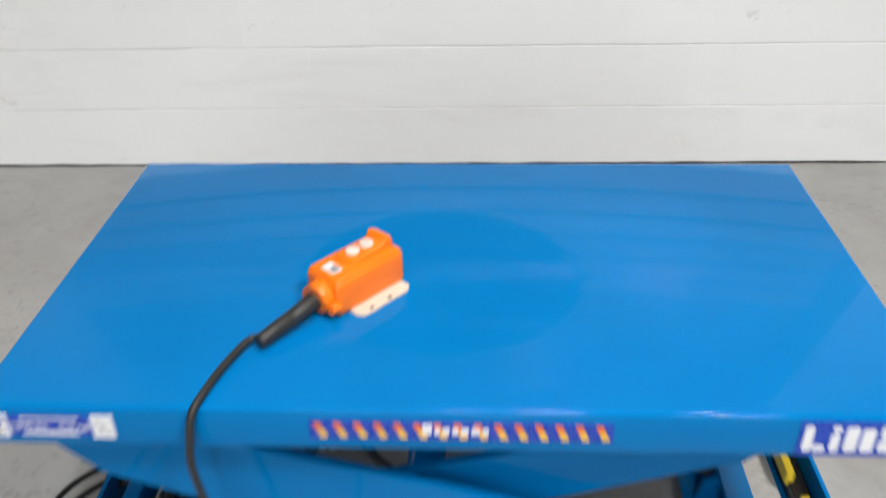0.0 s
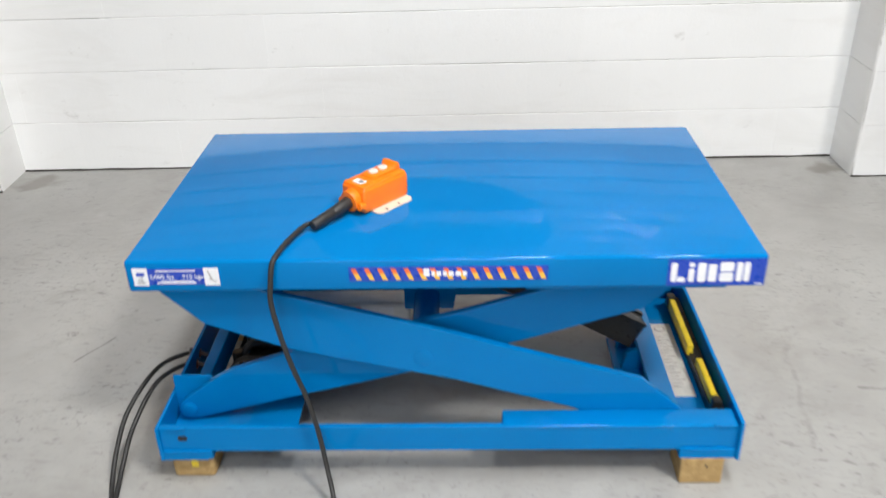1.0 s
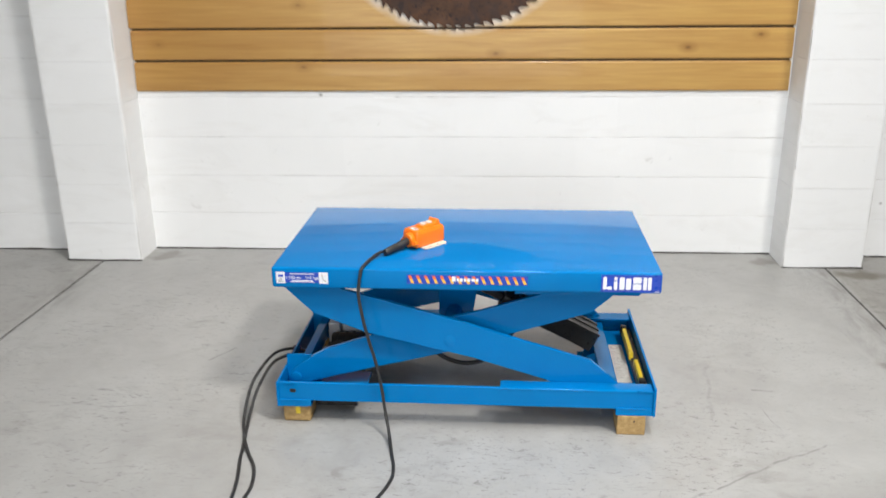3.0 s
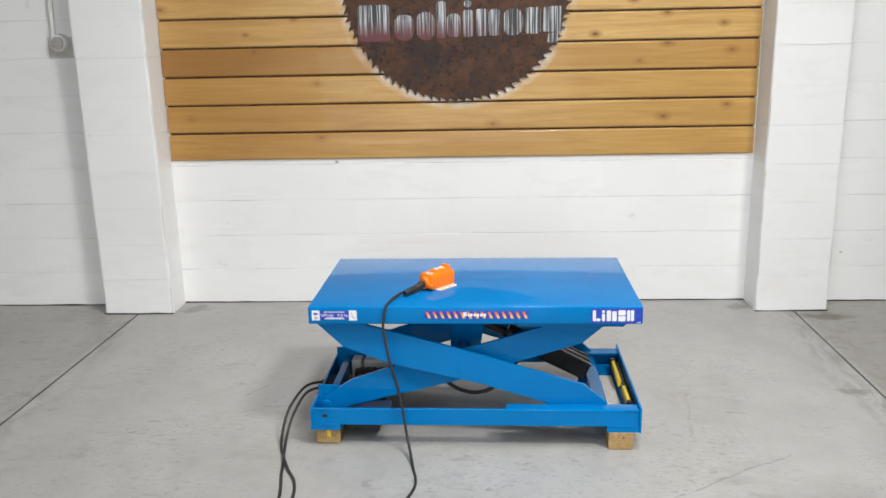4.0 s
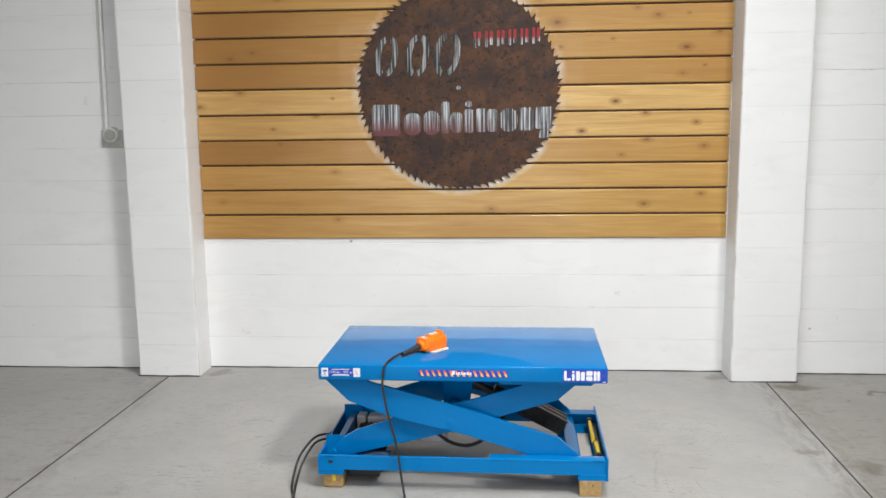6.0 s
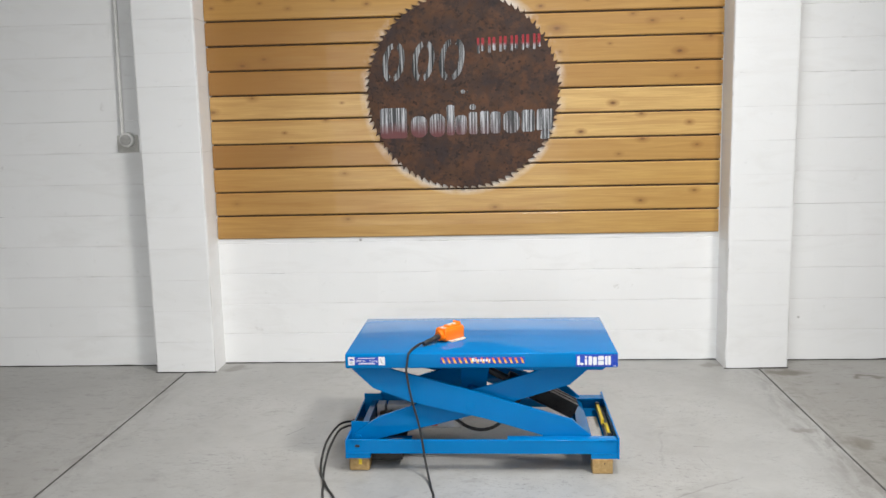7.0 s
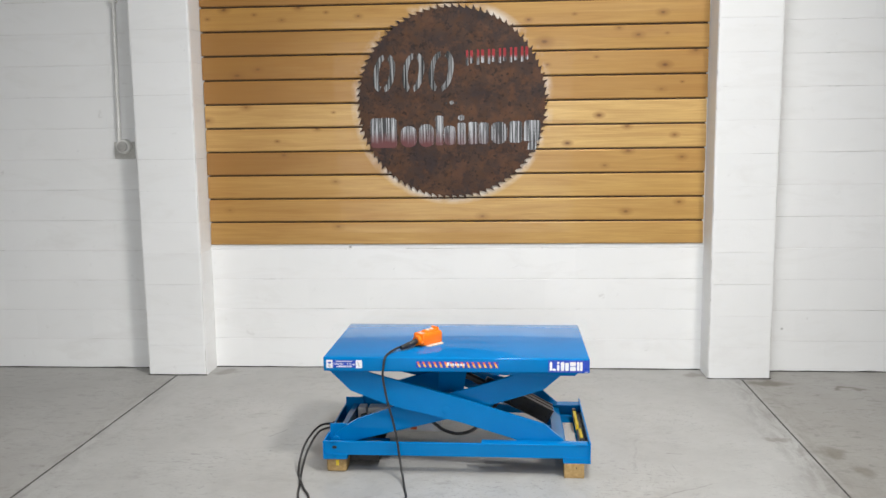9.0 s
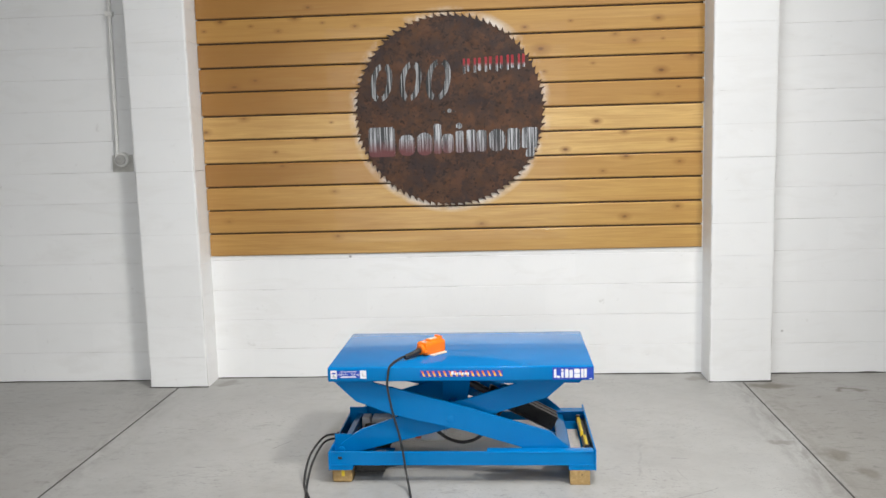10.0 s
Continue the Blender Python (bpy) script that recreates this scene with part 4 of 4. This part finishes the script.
for x0, x1 in ((-0.597, -0.568), (-0.459, -0.430)):
    pic = part("pictogram", flat(x0, x1, 0.512, 0.550, 0.0004), WHITE_VINYL, rating)
    if x0 < -0.5:
        part("pictogram_print", flat(x0 + 0.007, x1 - 0.006, 0.5335, 0.5410, 0.0008), NAVY_VINYL, pic)
        for z, inset in ((0.5275, 0.011), (0.5225, 0.009), (0.5175, 0.006)):
            part("pictogram_print", flat(x0 + inset, x1 - inset, z, z + 0.0022, 0.0008), GREY_VINYL, pic)
    else:
        for xa, za, xb, zb in ((0.007, 0.544, 0.013, 0.526), (0.010, 0.531, 0.022, 0.536), (0.009, 0.527, 0.021, 0.519), (0.010, 0.519, 0.021, 0.525)):
            part("pictogram_print", prism([(x0 + xa, za), (x0 + xb, zb), (x0 + xb + 0.0022, zb + 0.001), (x0 + xa + 0.0022, za + 0.001)], FACE - 0.0012, 0.0), FAINT_PRINT, pic)
for z, x0, x1 in ((0.543, -0.552, -0.475), (0.5205, -0.545, -0.480), (0.5165, -0.552, -0.476)):
    part("print_line", flat(x0, x1, z, z + 0.0028, 0.0004), WHITE_VINYL, rating)
writing("2,000 lbs    910 kgs", 0.0135, WHITE_VINYL, "capacity_text", rating, Matrix.Translation((-0.513, FACE - 0.0008, 0.5315)) @ pose(0, 0, 0, 90))

stripes = part("stripe_sticker", flat(-0.180, 0.200, 0.517, 0.548), NAVY_VINYL, lift, "blue sticker with slanted orange and yellow stripes")
for k in range(15):
    x = -0.176 + 0.0252 * k
    for mat, za, zb in ((RED_VINYL, 0.534, 0.545), (YELLOW_VINYL, 0.520, 0.534)):
        sh = lambda z: (0.545 - z) * 0.42
        part("stripe", prism([(x + sh(za), za), (x + 0.0095 + sh(za), za), (x + 0.0095 + sh(zb), zb), (x + sh(zb), zb)], FACE - 0.0008, 0.0), mat, stripes)
for x, w, zb in ((-0.034, 0.013, 0.546), (-0.019, 0.008, 0.540), (-0.009, 0.010, 0.540), (0.003, 0.009, 0.540), (0.014, 0.011, 0.540), (0.027, 0.012, 0.540), (0.041, 0.009, 0.540)):
    part("white_shape", flat(x - 0.003, x + w - 0.003 - 0.0015, 0.528, zb - 0.002, 0.0012), WHITE_VINYL, stripes)

badge = part("badge_sticker", flat(0.425, 0.6085, 0.501, 0.558), NAVY_VINYL, lift, "royal blue sticker with bold white shapes")
def white_slab(x0, x1, z0, z1, slant=0.0):
    c = 0.0028
    return prism([(x + slant * (z - z0), z) for x, z in ((x0 + c, z0), (x1 - c, z0), (x1, z0 + c), (x1, z1 - c), (x1 - c, z1), (x0 + c, z1), (x0, z1 - c), (x0, z0 + c))], FACE - 0.0008, 0.0)


for pieces in ([white_slab(0.431, 0.4425, 0.509, 0.551), white_slab(0.4435, 0.459, 0.509, 0.5195)], [white_slab(0.464, 0.475, 0.509, 0.538), white_slab(0.464, 0.475, 0.541, 0.551)],
               [white_slab(0.481, 0.497, 0.509, 0.550)], [white_slab(0.501, 0.517, 0.509, 0.547)],
               [white_slab(0.5225, 0.5485, 0.509, 0.5285), white_slab(0.5225, 0.5485, 0.531, 0.551)], [white_slab(0.5535, 0.565, 0.509, 0.551), white_slab(0.5675, 0.579, 0.509, 0.551)]):
    part("white_shape", merge(*pieces), WHITE_VINYL, badge)
part("print_line", flat(0.590, 0.604, 0.503, 0.505, 0.0004), WHITE_VINYL, badge)

# ---- timber blocks under the base ----
for x0, x1, y0, y1, tape in ((-0.615, -0.520, 0.018, 0.108, True), (0.500, 0.592, -0.006, 0.085, False), (-0.615, -0.520, 0.55, 0.64, False), (0.500, 0.592, 0.55, 0.64, False)):
    blk = empty("timber_block", ((x0 + x1) / 2, (y0 + y1) / 2, 0))
    tagged(blk, "short sawn timber block carrying the lift table's base", "timber block", "blocks under the lift table")
    part("wood", box(x0, x1, y0, y1, 0.0, 0.070, 0.010 if tape else 0.004), TIMBER, blk)
    if tape:
        part("tag", box(-0.570, -0.555, y0 - 0.001, y0 + 0.002, 0.032, 0.060), YELLOW, blk, "small yellow tag")
    else:
        part("nail", rod((x0 + 0.055, y0 - 0.001, 0.05), (x0 + 0.055, y0 + 0.003, 0.05), 0.003, None, 10), BLACK, blk)

# ---- push-button pendant on the platform ----
AXIS = pose(-0.163, 0.184, TOP, 0, 0, 49.0)   # x runs along the pendant, y across it to its far side
pendant = empty("control_pendant", (-0.13, 0.25, TOP))
tagged(pendant, "orange push-button control pendant lying on the blue platform", "control pendant")
part("mounting_plate", rounded_plate(0.020, 0.122, -0.022, 0.070, 0.0005, 0.005, 0.014, AXIS), CREAM, pendant, "cream metal mounting plate with holes")
part("case", box(-0.002, 0.128, 0.0, 0.070, 0.004, 0.058, 0.007, AXIS, 3), ORANGE, pendant, smooth=40)
part("cover", box(0.001, 0.125, 0.003, 0.067, 0.054, 0.062, 0.004, AXIS, 3), ORANGE, pendant, smooth=40)
part("button_housing", prism([(0.040, 0.058), (0.046, 0.069), (0.104, 0.069), (0.109, 0.081), (0.122, 0.077), (0.124, 0.058)], 0.018, 0.058, 0.004, AXIS), ORANGE, pendant, smooth=40)
for x in (0.062, 0.089):
    b = part("button", rod(AXIS @ Vector((x, 0.038, 0.068)), AXIS @ Vector((x, 0.038, 0.0735)), 0.0108, None, 24, 0.002), BUTTON, pendant, "round pale push button", smooth=40)
part("name_plate", box(0.011, 0.029, 0.022, 0.050, 0.0610, 0.0630, 0.0005, AXIS), WHITE_VINYL, pendant, "small white label")
part("name_print", box(0.014, 0.026, 0.024, 0.037, 0.0625, 0.0634, 0, AXIS), GREY_VINYL, pendant)
part("gland", rod(AXIS @ Vector((-0.018, 0.032, 0.030)), AXIS @ Vector((0.004, 0.032, 0.032)), 0.0235, None, 24, 0.003), ORANGE, pendant, smooth=40)
for y in (0.004, 0.060):
    part("clamp_screw", rod(AXIS @ Vector((-0.014, y, 0.024)), AXIS @ Vector((0.002, y, 0.020)), 0.0085, None, 12, 0.002), ORANGE, pendant)
# black discs paint the dark of the plate's holes
for x in (0.045, 0.080):
    part("plate_hole", rod(AXIS @ Vector((x, -0.016, 0.0035)), AXIS @ Vector((x, -0.016, 0.0055)), 0.0035, None, 12), BLACK, pendant)
part("strain_relief", merge(rod(AXIS @ Vector((-0.016, 0.032, 0.029)), AXIS @ Vector((-0.062, 0.031, 0.021)), 0.0132, 0.0122, 20, 0.002), rod(AXIS @ Vector((-0.061, 0.031, 0.0215)), AXIS @ Vector((-0.120, 0.028, 0.0155)), 0.0122, 0.0105, 20, 0.002)), RUBBER, pendant, "black rubber strain relief", smooth=40)

R = 0.0052
e1 = AXIS @ Vector((-0.112, 0.028, 0.016))
cord = solo("pendant_cable", tube([e1, (-0.277, 0.120, TOP + 0.014), (-0.300, 0.065, TOP + 0.012), (-0.314, 0.012, TOP + 0.009), (-0.322, -0.012, TOP - 0.002), (-0.328, -0.020, 0.525), (-0.331, -0.024, 0.480), (-0.318, -0.030, 0.400), (-0.303, -0.030, 0.330), (-0.285, -0.025, 0.255), (-0.270, -0.025, 0.170), (-0.257, -0.040, 0.085), (-0.240, -0.085, 0.030), (-0.220, -0.175, R), (-0.206, -0.240, R), (-0.205, -0.310, R), (-0.232, -0.400, R), (-0.268, -0.460, R), (-0.330, -0.525, R), (-0.45, -0.62, R), (-0.72, -0.80, R), (-1.2, -1.15, R), (-2.3, -1.8, R)], R, 12, 8),
            RUBBER, "black rubber cable hanging from the pendant to the floor", "cable", smooth=True)

# ---- two supply cables from the side of the base ----
for pts in ([(-0.60, 0.318, 0.120), (-0.64, 0.308, 0.134), (-0.694, 0.230, 0.147), (-0.735, 0.125, 0.108), (-0.750, 0.055, 0.050), (-0.744, -0.015, 0.010), (-0.722, -0.08, 0.0068), (-0.704, -0.135, 0.018), (-0.675, -0.195, 0.0068), (-0.636, -0.270, 0.0055), (-0.617, -0.360, 0.0055), (-0.623, -0.443, 0.0055), (-0.640, -0.540, 0.0055), (-0.70, -0.80, 0.0055), (-0.95, -1.3, 0.0055), (-2.2, -2.2, 0.0055)],
            [(-0.60, 0.286, 0.112), (-0.64, 0.276, 0.124), (-0.686, 0.190, 0.134), (-0.718, 0.095, 0.085), (-0.730, 0.030, 0.032), (-0.726, -0.035, 0.0075), (-0.714, -0.100, 0.0055), (-0.703, -0.160, 0.0055), (-0.692, -0.229, 0.0055), (-0.668, -0.341, 0.0055), (-0.658, -0.443, 0.0055), (-0.668, -0.530, 0.0055), (-0.74, -0.78, 0.0055), (-1.05, -1.25, 0.0055), (-2.3, -2.05, 0.0055)]):
    solo("supply_cable", tube(pts, 0.0054, 12, 8), RUBBER, "black rubber supply cable looping from the lift base to the floor", "cable", group="supply cables", smooth=True)
part("cable_gland", rod((-0.618, 0.316, 0.126), (-0.644, 0.308, 0.134), 0.013, None, 12, 0.002), BLACK, lift, smooth=40)
part("cable_gland", rod((-0.618, 0.284, 0.116), (-0.644, 0.276, 0.124), 0.013, None, 12, 0.002), BLACK, lift, smooth=40)

# ---- painted blocks of the back wall and piers ----
BLOCK_W = 0.3975
shared = {}


def block(parent, x0, x1, y, z0, z1, depth):
    w, h = round(x1 - x0, 4), round(z1 - z0, 4)
    key = (w, h, depth)
    if key not in shared:
        bm = box(0, w, 0, depth, 0, h)
        upright = depth > 0.1
        es = [e for e in bm.edges if (abs(e.verts[0].co.z - e.verts[1].co.z) > 0.1) == upright and e.verts[0].co.y < 1e-6 and e.verts[1].co.y < 1e-6]
        bmesh.ops.bevel(bm, geom=es, offset=0.014 if upright else 0.0022, segments=3 if upright else 2, profile=0.5, affect="EDGES")
        shared[key] = to_mesh("block", bm, WALL)
    ob = new("block", shared[key])
    ob.parent = parent
    jog = random.uniform(-0.0007, 0.0007)
    ob.matrix_basis = SKEW @ Matrix.Translation((x0, y + jog, z0 + random.uniform(-0.0005, 0.0005)))


def lay(parent, x0, x1, y, rows, first=0.0, start=0):
    """Courses of blocks in half bond across one bay."""
    for r in range(start, rows):
        z0, z1 = r * COURSE + 0.001, (r + 1) * COURSE - 0.001
        x = x0 - (first + (0.5 if r % 2 else 0.0)) * BLOCK_W
        while x < x1 - 0.02:
            a, b = max(x, x0), min(x + BLOCK_W, x1)
            if b - a > 0.03:
                block(parent, a, b, y, z0, z1, 0.012)
            x += BLOCK_W


lay(walls["wall_north_west"], -6.3, PIER_L[0], LEFT_Y, 25, 0.15)
lay(walls["wall_north"], PIER_L[1], PIER_R[0], MID_Y, 5, 0.35)
lay(walls["wall_north"], PIER_L[1], PIER_R[0], MID_Y, 25, 0.35, 14)
lay(walls["wall_north_east"], PIER_R[1], 6.3, RIGHT_Y, 25, 0.0)
for name, (x0, x1) in (("pier_west", PIER_L), ("pier_east", PIER_R)):
    for r in range(25):
        block(walls[name], x0, x1, PIER_Y, r * COURSE + 0.0007, (r + 1) * COURSE - 0.0007, 0.229)
